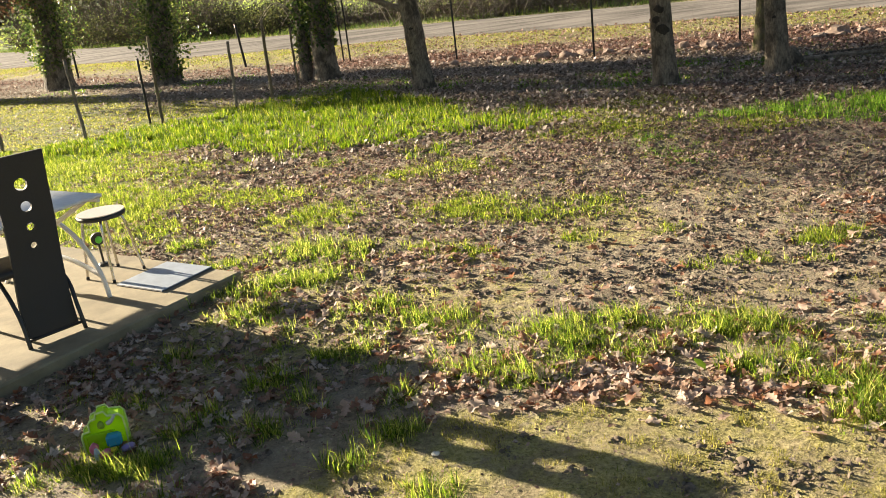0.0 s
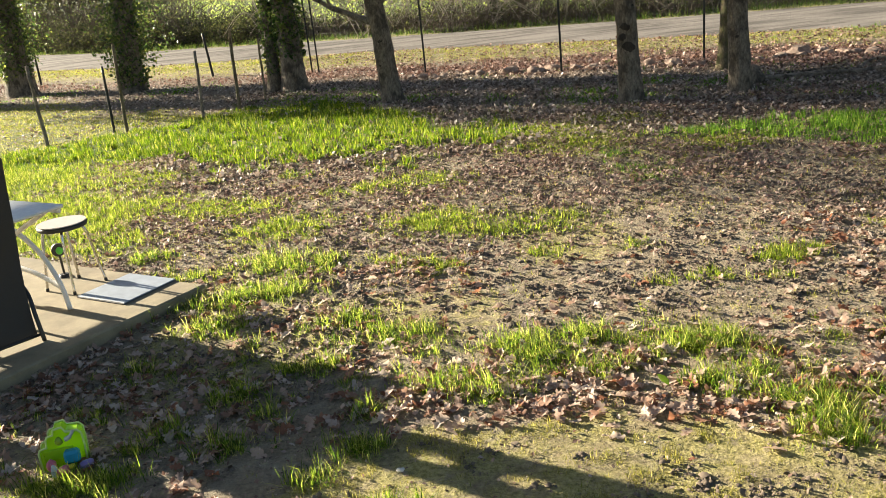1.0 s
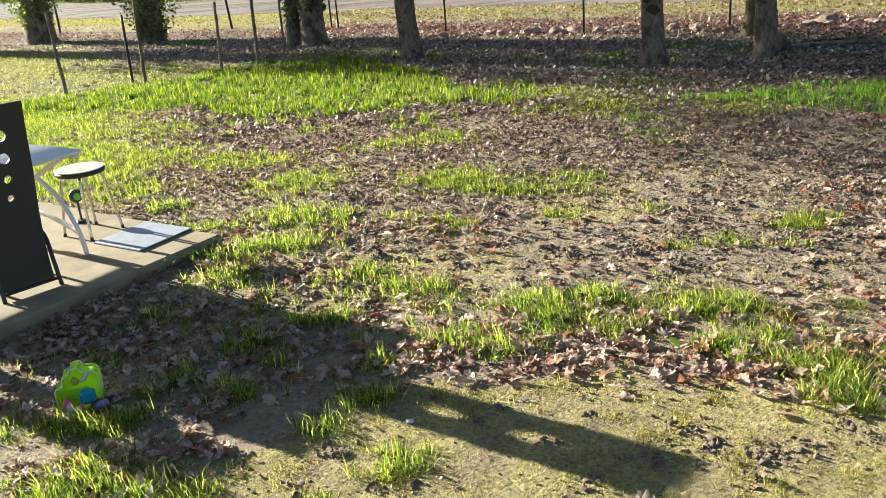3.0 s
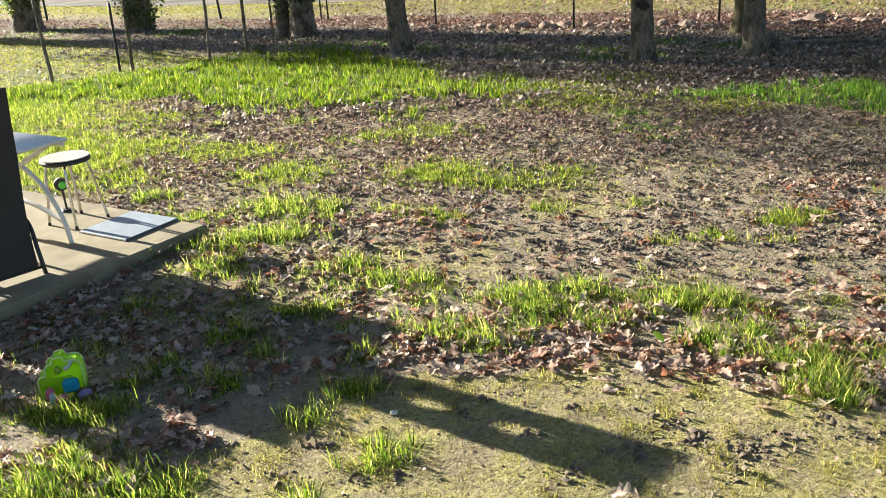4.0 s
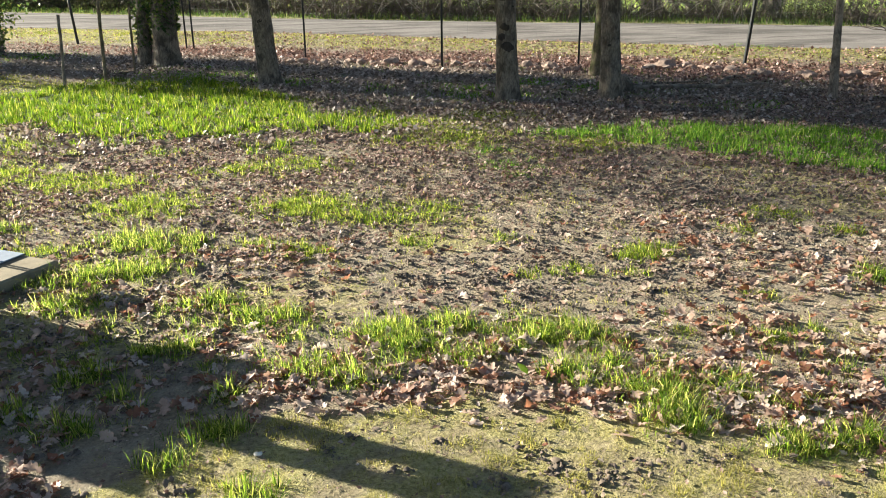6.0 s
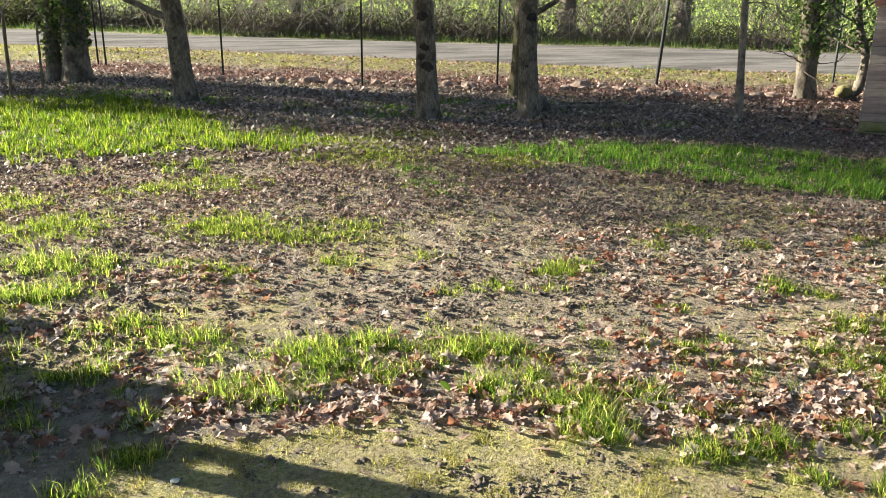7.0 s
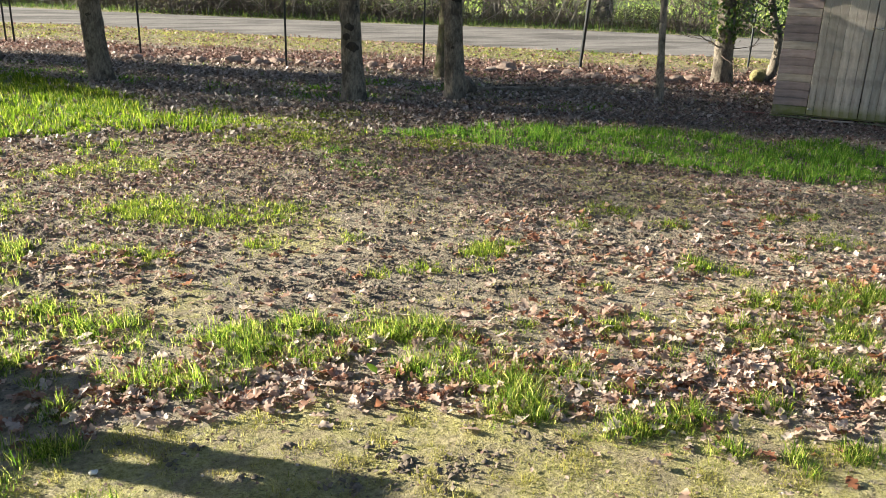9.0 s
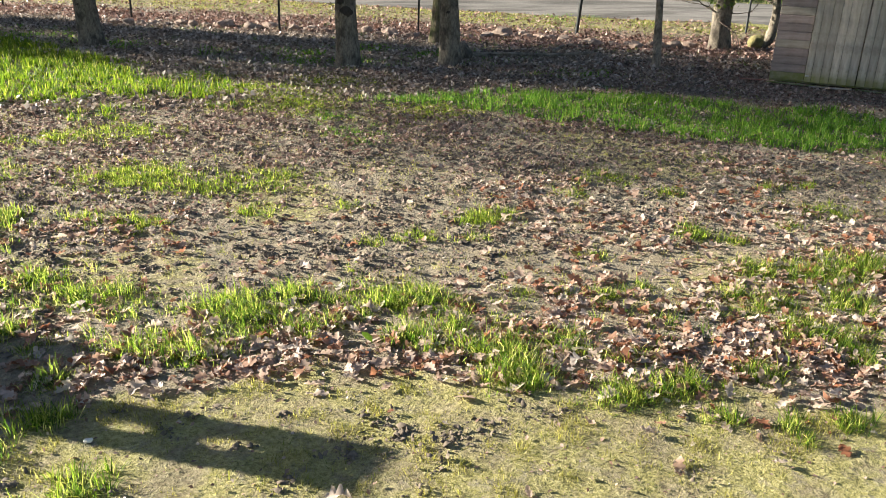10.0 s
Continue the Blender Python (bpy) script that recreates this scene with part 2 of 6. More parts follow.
BOARD_MOSS = make_board("mossy_board", (0.19, 0.17, 0.12), (0.36, 0.33, 0.22), True)
ROOF_RED = make_board("red_roof_board", (0.17, 0.075, 0.06), (0.35, 0.165, 0.125))
ROAD = make_road()
CONCRETE = make_concrete()
STONE = make_stone()
PEBBLE = plain("pale_pebble", (0.72, 0.68, 0.62), 0.7)
BLACK_FABRIC = plain("black_woven_vinyl", (0.030, 0.029, 0.030), 0.6, 0, 0.3, 220, 0.5)
BLACK_TUBE = plain("black_lacquer", (0.020, 0.019, 0.019), 0.35)
WHITE_PAINT = plain("white_enamel", (0.82, 0.81, 0.80), 0.35, 0, 0.06)
CHROME = plain("chrome_tube", (0.62, 0.60, 0.57), 0.18, 1.0, 0.05)
DULL_METAL = plain("dull_zinc", (0.42, 0.40, 0.37), 0.6, 0.3)
SEAT_TOP = plain("speckled_laminate", (0.62, 0.58, 0.54), 0.3, 0, 0.15, 140)
SEAT_EDGE = plain("black_rubber_edge", (0.03, 0.028, 0.027), 0.5)
MAT_BLUE = plain("pale_blue_slab", (0.30, 0.345, 0.41), 0.5, 0, 0.12, 12)
MAT_EDGE = plain("dark_slab_edge", (0.10, 0.10, 0.11), 0.7)
LIME = glow_through("lime_plastic", (0.46, 0.74, 0.02), 0.3)
LIME_PALE = plain("pale_lime_plastic", (0.55, 0.72, 0.28), 0.35)
LIME_DARK = plain("olive_plastic", (0.24, 0.36, 0.03), 0.4)
CYAN = glow_through("blue_plastic", (0.05, 0.42, 0.66), 0.25)
PINK = plain("pink_plastic", (0.55, 0.12, 0.20), 0.35)
PURPLE = plain("lilac_plastic", (0.28, 0.20, 0.42), 0.35)
YELLOW = plain("yellow_plastic", (0.80, 0.62, 0.03), 0.35)
GREY_PLASTIC = plain("pale_grey_plastic", (0.45, 0.50, 0.53), 0.3)
TAG_GREEN = plain("green_disc", (0.12, 0.55, 0.06), 0.35)
BLUE_PAINT = plain("blue_paint", (0.07, 0.15, 0.21), 0.5)
GREEN_LEAF = make_grass_mat("fresh_leaf", [(0.0, (0.13, 0.22, 0.02)), (1.0, (0.16, 0.26, 0.03))], 0.4)


# ---- geometry helpers ----
RNG = np.random.default_rng(7)


def lattice(ix, iy, seed):
    h = (ix.astype(np.int64) * 374761393 + iy.astype(np.int64) * 668265263 + seed * 1442695041) & 0xFFFFFFFF
    h = ((h ^ (h >> 13)) * 1274126177) & 0xFFFFFFFF
    return ((h ^ (h >> 16)) & 0xFFFF) / 65535.0


def vnoise(x, y, scale, seed=0):
    """Smooth value noise from 0 to 1 with features of size scale."""
    x, y = np.asarray(x, float) / scale, np.asarray(y, float) / scale
    ix, iy = np.floor(x), np.floor(y)
    fx, fy = x - ix, y - iy
    fx, fy = fx * fx * (3 - 2 * fx), fy * fy * (3 - 2 * fy)
    a, b = lattice(ix, iy, seed), lattice(ix + 1, iy, seed)
    c, d = lattice(ix, iy + 1, seed), lattice(ix + 1, iy + 1, seed)
    return (a * (1 - fx) + b * fx) * (1 - fy) + (c * (1 - fx) + d * fx) * fy


def smooth(e0, e1, v):
    t = np.clip((v - e0) / (e1 - e0), 0, 1)
    return t * t * (3 - 2 * t)


def fast_mesh(name, verts, faces):
    """A mesh from numpy arrays; all faces have the same number of corners."""
    verts, faces = np.asarray(verts, np.float32), np.asarray(faces, np.int32)
    me = bpy.data.meshes.new(name)
    me.vertices.add(len(verts))
    me.vertices.foreach_set("co", verts.ravel())
    k = faces.shape[1]
    me.loops.add(faces.size)
    me.loops.foreach_set("vertex_index", faces.ravel())
    me.polygons.add(len(faces))
    me.polygons.foreach_set("loop_start", np.arange(0, faces.size, k, dtype=np.int32))
    me.update(calc_edges=True)
    return me


def scatter(tv, tf, spots, mats, scales):
    """Copies of a template (verts, faces) at spots, turned by 3x3 matrices."""
    n, k = len(spots), len(tv)
    v = np.einsum("nij,kj->nki", mats, tv) * np.asarray(scales).reshape(n, 1, -1) + np.asarray(spots)[:, None, :]
    f = tf[None] + (np.arange(n) * k)[:, None, None]
    return v.reshape(-1, 3), f.reshape(-1, tf.shape[1])


def turns(yaw, tilt, roll=None):
    """Rotation matrices: tilt about x, roll about y, then yaw about z."""
    cy, sy, ct, st = np.cos(yaw), np.sin(yaw), np.cos(tilt), np.sin(tilt)
    z, o = np.zeros_like(yaw), np.ones_like(yaw)
    rz = np.stack([np.stack([cy, -sy, z], -1), np.stack([sy, cy, z], -1), np.stack([z, z, o], -1)], -2)
    rx = np.stack([np.stack([o, z, z], -1), np.stack([z, ct, -st], -1), np.stack([z, st, ct], -1)], -2)
    m = rz @ rx
    if roll is not None:
        c, s = np.cos(roll), np.sin(roll)
        m = m @ np.stack([np.stack([c, z, s], -1), np.stack([z, o, z], -1), np.stack([-s, z, c], -1)], -2)
    return m


def add_mesh(name, me, mat, parent=None, label="", smooth_on=False):
    ob = new(name, me)
    if mat:
        me.materials.append(mat)
    if smooth_on:
        me.polygons.foreach_set("use_smooth", np.ones(len(me.polygons), bool))
    if parent:
        ob.parent = parent
    if label:
        ob["label"] = label
    return ob


def part(name, bm, material, parent, label="", smooth_on=True):
    """Links a bmesh as one mesh object under a thing or a part."""
    me = bpy.data.meshes.new(name)
    bmesh.ops.recalc_face_normals(bm, faces=bm.faces)
    bm.to_mesh(me)
    bm.free()
    return add_mesh(name, me, material, parent, label, smooth_on)


def thing(name, m, label, category, group="", kind=""):
    ob = new(name)
    ob.empty_display_size = 0.1
    ob.matrix_world = m
    return tagged(ob, label, category, group, kind)


def box(bm, size, m, bevel=0.0):
    made = bmesh.ops.create_cube(bm, size=1.0, matrix=m @ Matrix.Diagonal((*size, 1)))
    if bevel:
        edges = list({e for v in made["verts"] for e in v.link_edges})
        bmesh.ops.bevel(bm, geom=edges, offset=bevel, segments=1, affect="EDGES")


def at(x, y, z):
    return Matrix.Translation((x, y, z))


def tube(bm, pts, radii, seg=8, wobble=0.0, seed=0, cap=True):
    """A tapered tube along points, its rings uneven by wobble."""
    pts = [Vector(p) for p in pts]
    if isinstance(radii, (int, float)):
        radii = [radii] * len(pts)
    rings, side = [], None
    for i, p in enumerate(pts):
        d = (pts[min(i + 1, len(pts) - 1)] - pts[max(i - 1, 0)]).normalized()
        if side is None:
            side = d.orthogonal().normalized()
        side = (side - d * side.dot(d)).normalized()
        up = d.cross(side)
        ring = []
        for j in range(seg):
            a = 2 * math.pi * j / seg
            w = (side * math.cos(a) + up * math.sin(a))
            r = radii[i]
            if wobble:
                q = p + w * radii[i]
                r *= 1 + wobble * noise.noise((q.x * 9 + seed, q.y * 9, q.z * 2.2)) + 0.5 * wobble * noise.noise((q.x * 30, q.y * 30 + seed, q.z * 6))
            ring.append(bm.verts.new(p + w * r))
        rings.append(ring)
    for a, b in zip(rings, rings[1:]):
        for j in range(seg):
            bm.faces.new((a[j], a[(j + 1) % seg], b[(j + 1) % seg], b[j]))
    if cap:
        bm.faces.new(rings[0][::-1])
        bm.faces.new(rings[-1])


def bend(pts, n=8):
    """A smooth line through a few points."""
    pts = [Vector(p) for p in pts]
    out = []
    for i in range(len(pts) - 1):
        p0, p1, p2, p3 = pts[max(i - 1, 0)], pts[i], pts[i + 1], pts[min(i + 2, len(pts) - 1)]
        for k in range(n):
            t = k / n
            out.append(0.5 * ((2 * p1) + (p2 - p0) * t + (2 * p0 - 5 * p1 + 4 * p2 - p3) * t * t + (3 * p1 - p0 - 3 * p2 + p3) * t ** 3))
    out.append(pts[-1])
    return out


def lump(bm, size, m, seed=0.0, amount=0.25, sub=2, flat=None):
    """An uneven stone-like body."""
    made = bmesh.ops.create_icosphere(bm, subdivisions=sub, radius=0.5)
    for v in made["verts"]:
        q = v.co * 3.1 + Vector((seed * 7.3, seed * 3.1, seed))
        v.co *= 1 + amount * noise.noise(q) * 1.6 + amount * 0.5 * noise.noise(q * 2.7)
        if flat is not None and v.co.z < flat:
            v.co.z = flat
        v.co = m @ Vector((v.co.x * size[0], v.co.y * size[1], v.co.z * size[2]))


# ---- ground ----
NEAR_EDGE = np.array([(-60, 66), (-15.4, 31.4), (-7.4, 25.2), (-0.6, 21.8), (5.4, 17.6), (8.5, 15.4), (11.6, 13.9), (20, 9.8), (70, -14)], float)
FAR_EDGE = np.array([(-60, 85), (-22.7, 46.9), (-9.7, 33.6), (-0.7, 27.3), (7.0, 22.7), (11.4, 20.85), (16.5, 17.7), (24, 13.2), (70, -6)], float)


def near_edge(x):
    return np.interp(x, NEAR_EDGE[:, 0], NEAR_EDGE[:, 1])


def far_edge(x):
    return np.interp(x, FAR_EDGE[:, 0], FAR_EDGE[:, 1])


def ground_z(x, y):
    """Height of the ground: a flat lawn, a low bank to the road, a field that climbs gently."""
    x, y = np.asarray(x, float), np.asarray(y, float)
    w = y - near_edge(x)
    z = 0.15 * smooth(-3.0, -0.4, w)
    past = y - far_edge(x)
    z = z + 0.045 * np.maximum(past - 3, 0)
    near = smooth(30, 14, y) * smooth(-14, -8, x)
    rough = smooth(3.3, 4.2, y - 0.12 * x) * smooth(11, 8, y)
    z = z + near * (0.02 * (vnoise(x, y, 0.9, 1) - 0.5) + 0.008 * (vnoise(x, y, 0.22, 2) - 0.5))
    z = z + near * (0.004 + 0.010 * rough) * (vnoise(x, y, 0.085, 3) - 0.5) + near * (0.008 + 0.010 * rough) * np.maximum(vnoise(x, y, 0.06, 5) - 0.45, 0) * 1.8
    # under the patio the earth lies lower, so that it stays below the slab
    return z - 0.01 * smooth(0.15, 0.4, np.minimum((x + 1.37) * -0.814 + (y - 5.19) * 0.580, (x + 1.37) * -0.589 + (y - 5.19) * -0.808))


# patches of grass: x, y, radius; long tufts first, then thin ones
TUFTS_NEAR = [(0.28, 3.37, 0.08), (0.16, 3.45, 0.09), (0.01, 3.5, 0.09), (1.35, 3.61, 0.11), (1.5, 3.62, 0.1), (1.24, 3.63, 0.07), (1.28, 3.23, 0.1), (1.59, 2.76, 0.09), (1.58, 2.9, 0.08), (1.92, 2.94, 0.08), (1.49, 3.01, 0.07), (1.52, 3.27, 0.05), (0.82, 3.51, 0.09), (0.61, 3.71, 0.11), (0.84, 3.88, 0.07), (0.45, 3.85, 0.09), (-0.5, 3.88, 0.07), (-0.88, 4.23, 0.05), (-0.2, 2.61, 0.07), (-0.25, 2.52, 0.05), (-1.06, 5.68, 0.13), (-0.8, 5.56, 0.16), (-0.6, 5.52, 0.1), (-1.96, 6.1, 0.11), (-1.14, 5.01, 0.14), (-0.86, 5.06, 0.14), (-1.2, 4.59, 0.12), (-1.29, 4.57, 0.05), (-0.39, 4.44, 0.1), (-0.16, 4.17, 0.09), (0.02, 4.15, 0.06)]
TUFTS_SHADE = [(-0.31, 3.06, 0.08), (-0.27, 3.33, 0.07), (-0.73, 3.46, 0.07), (-0.92, 3.67, 0.09), (-0.68, 3.88, 0.07), (-1.22, 3.38, 0.07), (-0.9, 3.2, 0.08), (-1.34, 3.23, 0.06), (-1.39, 3.01, 0.1), (-1.51, 3.07, 0.06), (-1.62, 3.02, 0.08), (-1.52, 4.1, 0.07), (-0.5, 2.87, 0.06), (-1.5, 5.03, 0.1), (-1.66, 4.92, 0.08), (-1.76, 4.7, 0.05), (-1.33, 2.59, 0.15), (-1.43, 2.54, 0.13), (-0.93, 2.47, 0.08), (-1.12, 2.51, 0.06), (-0.43, 2.33, 0.04)]
TUFTS_RIGHT = [(1.58, 2.81, 0.1), (1.61, 2.99, 0.09), (1.6, 2.7, 0.06), (1.96, 2.44, 0.1), (1.85, 2.48, 0.06), (2.11, 2.74, 0.07), (2.21, 2.43, 0.08), (2.59, 2.38, 0.07), (3.21, 2.56, 0.11), (3.15, 2.38, 0.08), (3.07, 3.11, 0.06), (3.86, 3.22, 0.15), (4.1, 3.24, 0.14), (3.67, 3.2, 0.07), (3.46, 3.39, 0.08), (3.22, 2.98, 0.07), (3.47, 3.99, 0.08), (3.58, 2.84, 0.09), (2.32, 2.73, 0.05), (3.06, 2.67, 0.07), (2.2, 2.17, 0.05), (2.44, 2.03, 0.06), (2.67, 1.99, 0.06), (1.46, 3.04, 0.06)]
TUFTS_THIN = [(0.1, 6.28, 0.16), (0.33, 6.14, 0.15), (0.64, 5.91, 0.17), (0.83, 5.79, 0.12), (1.15, 5.89, 0.19), (0.91, 5.26, 0.1), (0.12, 5.2, 0.12), (-0.15, 5.41, 0.09), (1.47, 5.17, 0.08), (-0.49, 7.58, 0.16), (-0.28, 7.63, 0.14), (0.15, 7.67, 0.25), (-2.42, 8.01, 0.18), (-1.87, 7.49, 0.25), (-1.49, 7.32, 0.24), (-2.0, 8.66, 0.09), (2.3, 4.69, 0.12), (1.46, 4.47, 0.05), (1.73, 4.46, 0.06), (1.24, 4.11, 0.04), (-0.95, 6.54, 0.26), (-1.27, 6.54, 0.14), (0.21, 5.21, 0.08), (2.04, 4.34, 0.06), (0.17, 3.63, 0.04), (0.19, 6.25, 0.27)]
TUFTS_WORN = [(3.61, 5.27, 0.15), (4.71, 4.66, 0.08), (5.03, 4.6, 0.07), (4.66, 4.08, 0.13), (2.63, 3.86, 0.05), (2.29, 4.64, 0.11), (2.16, 4.62, 0.07), (1.73, 4.43, 0.06), (1.48, 4.45, 0.04), (4.85, 5.44, 0.09), (3.17, 4.97, 0.07), (3.84, 4.78, 0.09), (4.23, 3.9, 0.08), (3.63, 3.86, 0.08), (2.2, 3.45, 0.06), (2.44, 3.34, 0.06), (1.98, 3.48, 0.05), (1.9, 8.6, 0.4), (2.4, 9.6, 0.4), (1.78, 9.48, 0.25), (1.32, 9.4, 0.25), (3.2, 7.9, 0.3)]
TUFTS_DARK = [(2.14, 7.15, 0.2), (2.15, 7.88, 0.19), (2.12, 6.83, 0.12)]
TUFTS_LEFT = [(-3.55, 8.33, 0.65), (-2.79, 7.67, 0.38), (-2.43, 6.83, 0.14), (-2.78, 7.18, 0.22), (-4.24, 9.99, 0.75), (-2.39, 6.55, 0.24), (-1.57, 5.57, 0.14), (-4.6, 8.3, 0.8), (-3.3, 7.0, 0.5), (-5.6, 9.5, 0.9), (-2.9, 9.2, 0.4)]


def patch_field(x, y, spots, soft=0.35):
    """How far a place lies inside any of the patches, 0 to 1."""
    out = np.zeros(np.shape(x))
    for px_, py_, r in spots:
        d = np.hypot(x - px_, y - py_) / r + 0.5 * (vnoise(x, y, 0.13, 11) - 0.5)
        out = np.maximum(out, 1 - smooth(1 - soft, 1 + soft, d))
    return out


def strip_left(x, y):
    """The long strip of tall grass before the trees."""
    top = np.interp(x, [-14, -5.4, -4.3, -2.6, -1.2, -0.3, 0.7, 2.2], [10.8, 11.9, 13.1, 14.0, 14.4, 12.5, 10.7, 9.9])
    low = np.interp(x, [-14, -4.8, -3.9, -2.5, -1.8, -0.5, 0.6, 2.0], [9.8, 10.5, 10.7, 10.3, 9.2, 8.7, 8.8, 9.3])
    w = 0.9 * (vnoise(x, y, 0.6, 21) - 0.5) + 0.5 * (vnoise(x, y, 0.2, 22) - 0.5)
    return smooth(-0.5, 0.6, y - low + 1.3 * w) * smooth(-0.3, 0.4, top - y + w) * smooth(2.4, 0.6, x)


def low_cover(x, y):
    """Moss and weeds between the tall grass and the trees, on the side of the stakes."""
    top = np.interp(x, [-14, -9, -7, -5, -3.5, -2.0, 0], [21, 20, 18.5, 15.6, 15.0, 14.8, 13.5])
    low = np.interp(x, [-14, -5.4, -4.3, -2.6, -1.2, 0], [10.8, 11.7, 12.9, 13.8, 14.2, 13.4])
    w = 1.2 * (vnoise(x, y, 0.9, 25) - 0.5)
    return smooth(-0.3, 0.3, y - low) * smooth(-0.6, 0.9, top - y + w) * smooth(-0.4, -3.0, x)


def strip_right(x, y):
    """The strip of grass before the shed."""
    mid = np.interp(x, [2.6, 3.5, 4.8, 6.1, 7.4, 9.5], [8.6, 8.3, 7.5, 6.75, 5.65, 4.2])
    half = np.interp(x, [1.8, 3.3, 4.4, 6.5], [-0.1, 0.3, 0.95, 1.2])
    w = 0.5 * (vnoise(x, y, 0.5, 23) - 0.5) + 0.3 * (vnoise(x, y, 0.16, 24) - 0.5)
    return smooth(-0.25, 0.25, half - np.abs(y - mid) + w) * smooth(2.2, 3.2, x)


def weed_line(x):
    """How far before the road the weeds of the verge begin."""
    return np.interp(x, [-2.0, 3.0, 6.0], [-2.7, -2.3, -1.9])


def moss_field(x, y):
    """The mossy earth near the house, and a lesser patch further out."""
    low = np.interp(x, [-2.0, -0.6, -0.1, 0.8, 1.5, 2.3, 3.2], [2.3, 2.75, 3.12, 3.15, 2.72, 2.35, 1.9])
    w = 0.25 * (vnoise(x, y, 0.3, 31) - 0.5)
    return np.maximum(smooth(-0.06, 0.10, low - y + w), 0.55 * smooth(0.5, 0.75, vnoise(x, y, 1.1, 32)) * smooth(9, 6, y))


def leaf_field(x, y):
    """How thick the fallen leaves lie, 0 to 1."""
    band = np.interp(x, [-2.2, -0.6, 0.0, 0.8, 1.5, 2.3, 3.2, 5], [3.9, 3.6, 3.38, 3.36, 3.1, 2.85, 2.65, 2.6])
    patch = 0.25 + 0.75 * smooth(0.34, 0.62, 0.6 * vnoise(x, y, 0.28, 44) + 0.4 * vnoise(x, y, 0.11, 45))
    front = patch * np.exp(-((y - band) / np.interp(x, [0, 1.2, 2.2, 3.2], [0.30, 0.42, 0.75, 1.0])) ** 2)
    shade = (0.35 + 0.65 * vnoise(x, y, 0.35, 46)) * smooth(4.7, 4.2, y + 0.75 * x) * smooth(2.9, 3.2, y) * smooth(0.2, -0.2, x)
    mid = (0.09 + 0.05 * smooth(1.0, -0.5, x) + 0.22 * smooth(0.45, 0.75, vnoise(x, y, 0.7, 41))) * (1 + 2.2 * smooth(5.2, 7.5, y + 0.15 * x))
    far = 0.6 * smooth(8.5, 10.5, y + 0.45 * (x - 1))
    corner = 0.75 * smooth(0.3, 0.6, vnoise(x, y, 0.3, 47)) * smooth(-0.75, -1.05, x) * smooth(2.35, 2.6, y) * smooth(3.4, 3.1, y)
    front = np.maximum(front, corner)
    v = np.maximum(np.maximum(front, 0.45 * shade), np.maximum(mid, far) * smooth(3.0, 3.6, y + 0.1 * x))
    return np.clip(v, 0.02, 1)


def long_grass(x, y):
    """Cover by grass of any kind, 0 to 1."""
    g = np.maximum(strip_left(x, y), strip_right(x, y))
    return g


def graded(lo, a, b, hi, step, grow=1.18):
    """Coordinates that are dense between a and b and widen outwards."""
    mid = list(np.arange(a, b, step))
    s, v, left = step, a, []
    while v > lo:
        s *= grow
        v -= s
        left.append(v)
    s, v, right = step, mid[-1], []
    while v < hi:
        s *= grow
        v += s
        right.append(v)
    return np.array(left[::-1] + mid + right)


def build_ground():
    gx = graded(-420, -4.6, 8.0, 420, 0.048, 1.12)
    gy = graded(-60, 1.5, 10.5, 520, 0.048, 1.08)
    xx, yy = np.meshgrid(gx, gy)
    zz = ground_z(xx, yy)
    v = np.stack([xx, yy, zz], -1).reshape(-1, 3)
    nx, ny = len(gx), len(gy)
    i = (np.arange(ny - 1)[:, None] * nx + np.arange(nx - 1)[None]).ravel()
    me = fast_mesh("ground", v, np.stack([i, i + 1, i + nx + 1, i + nx], -1))
    x, y = v[:, 0], v[:, 1]
    field = smooth(1, 3, y - far_edge(x))
    verge = smooth(-0.4, 0.6, y - near_edge(x) - weed_line(x)) * (1 - field)
    g = np.maximum(long_grass(x, y), field)
    low = low_cover(x, y)
    g = np.maximum(g, np.maximum(0.40 * verge, 0.56 * low))
    for spots in (TUFTS_LEFT, TUFTS_NEAR, TUFTS_RIGHT, TUFTS_SHADE, TUFTS_DARK):
        g = np.maximum(g, 0.6 * patch_field(x, y, spots))
    lf = smooth(9, 11.5, y + 0.45 * (x - 1)) * (1 - field) * (1 - 0.9 * low) * (1 - 0.6 * verge)
    moss = np.maximum(np.maximum(moss_field(x, y), 0.3), np.maximum(0.6 * low, 0.6 * verge))
    col = np.stack([g, moss, lf * 0.8, np.ones_like(g)], -1).astype(np.float32)
    att = me.color_attributes.new("cover", "FLOAT_COLOR", "POINT")
    att.data.foreach_set("color", col.ravel())
    ob = add_mesh("ground", me, EARTH, smooth_on=True)
    tagged(ob, "bare mossy earth lawn with thin grass, rising to a field", "ground", kind="structure")


def build_road():
    xs = np.linspace(-58, 68, 260)
    rows = 9
    v = []
    for i, x in enumerate(xs):
        a, b = near_edge(x) + 0.16 * (float(vnoise(x, 0, 0.8, 51)) - 0.5), far_edge(x) + 0.25 * (float(vnoise(x, 9, 0.9, 52)) - 0.5)
        for j in range(rows):
            t = j / (rows - 1)
            v.append((x, a + (b - a) * t, 0.157 + 0.05 * (1 - (2 * t - 1) ** 2)))
    n = len(xs)
    i = (np.arange(n - 1)[:, None] * rows + np.arange(rows - 1)[None]).ravel()
    top = np.stack([i, i + rows, i + rows + 1, i + 1], -1)
    ob = add_mesh("road", fast_mesh("road", v, top), ROAD, smooth_on=True)
    tagged(ob, "worn grey asphalt country lane with patched streaks", "road", kind="structure")


build_ground()
build_road()


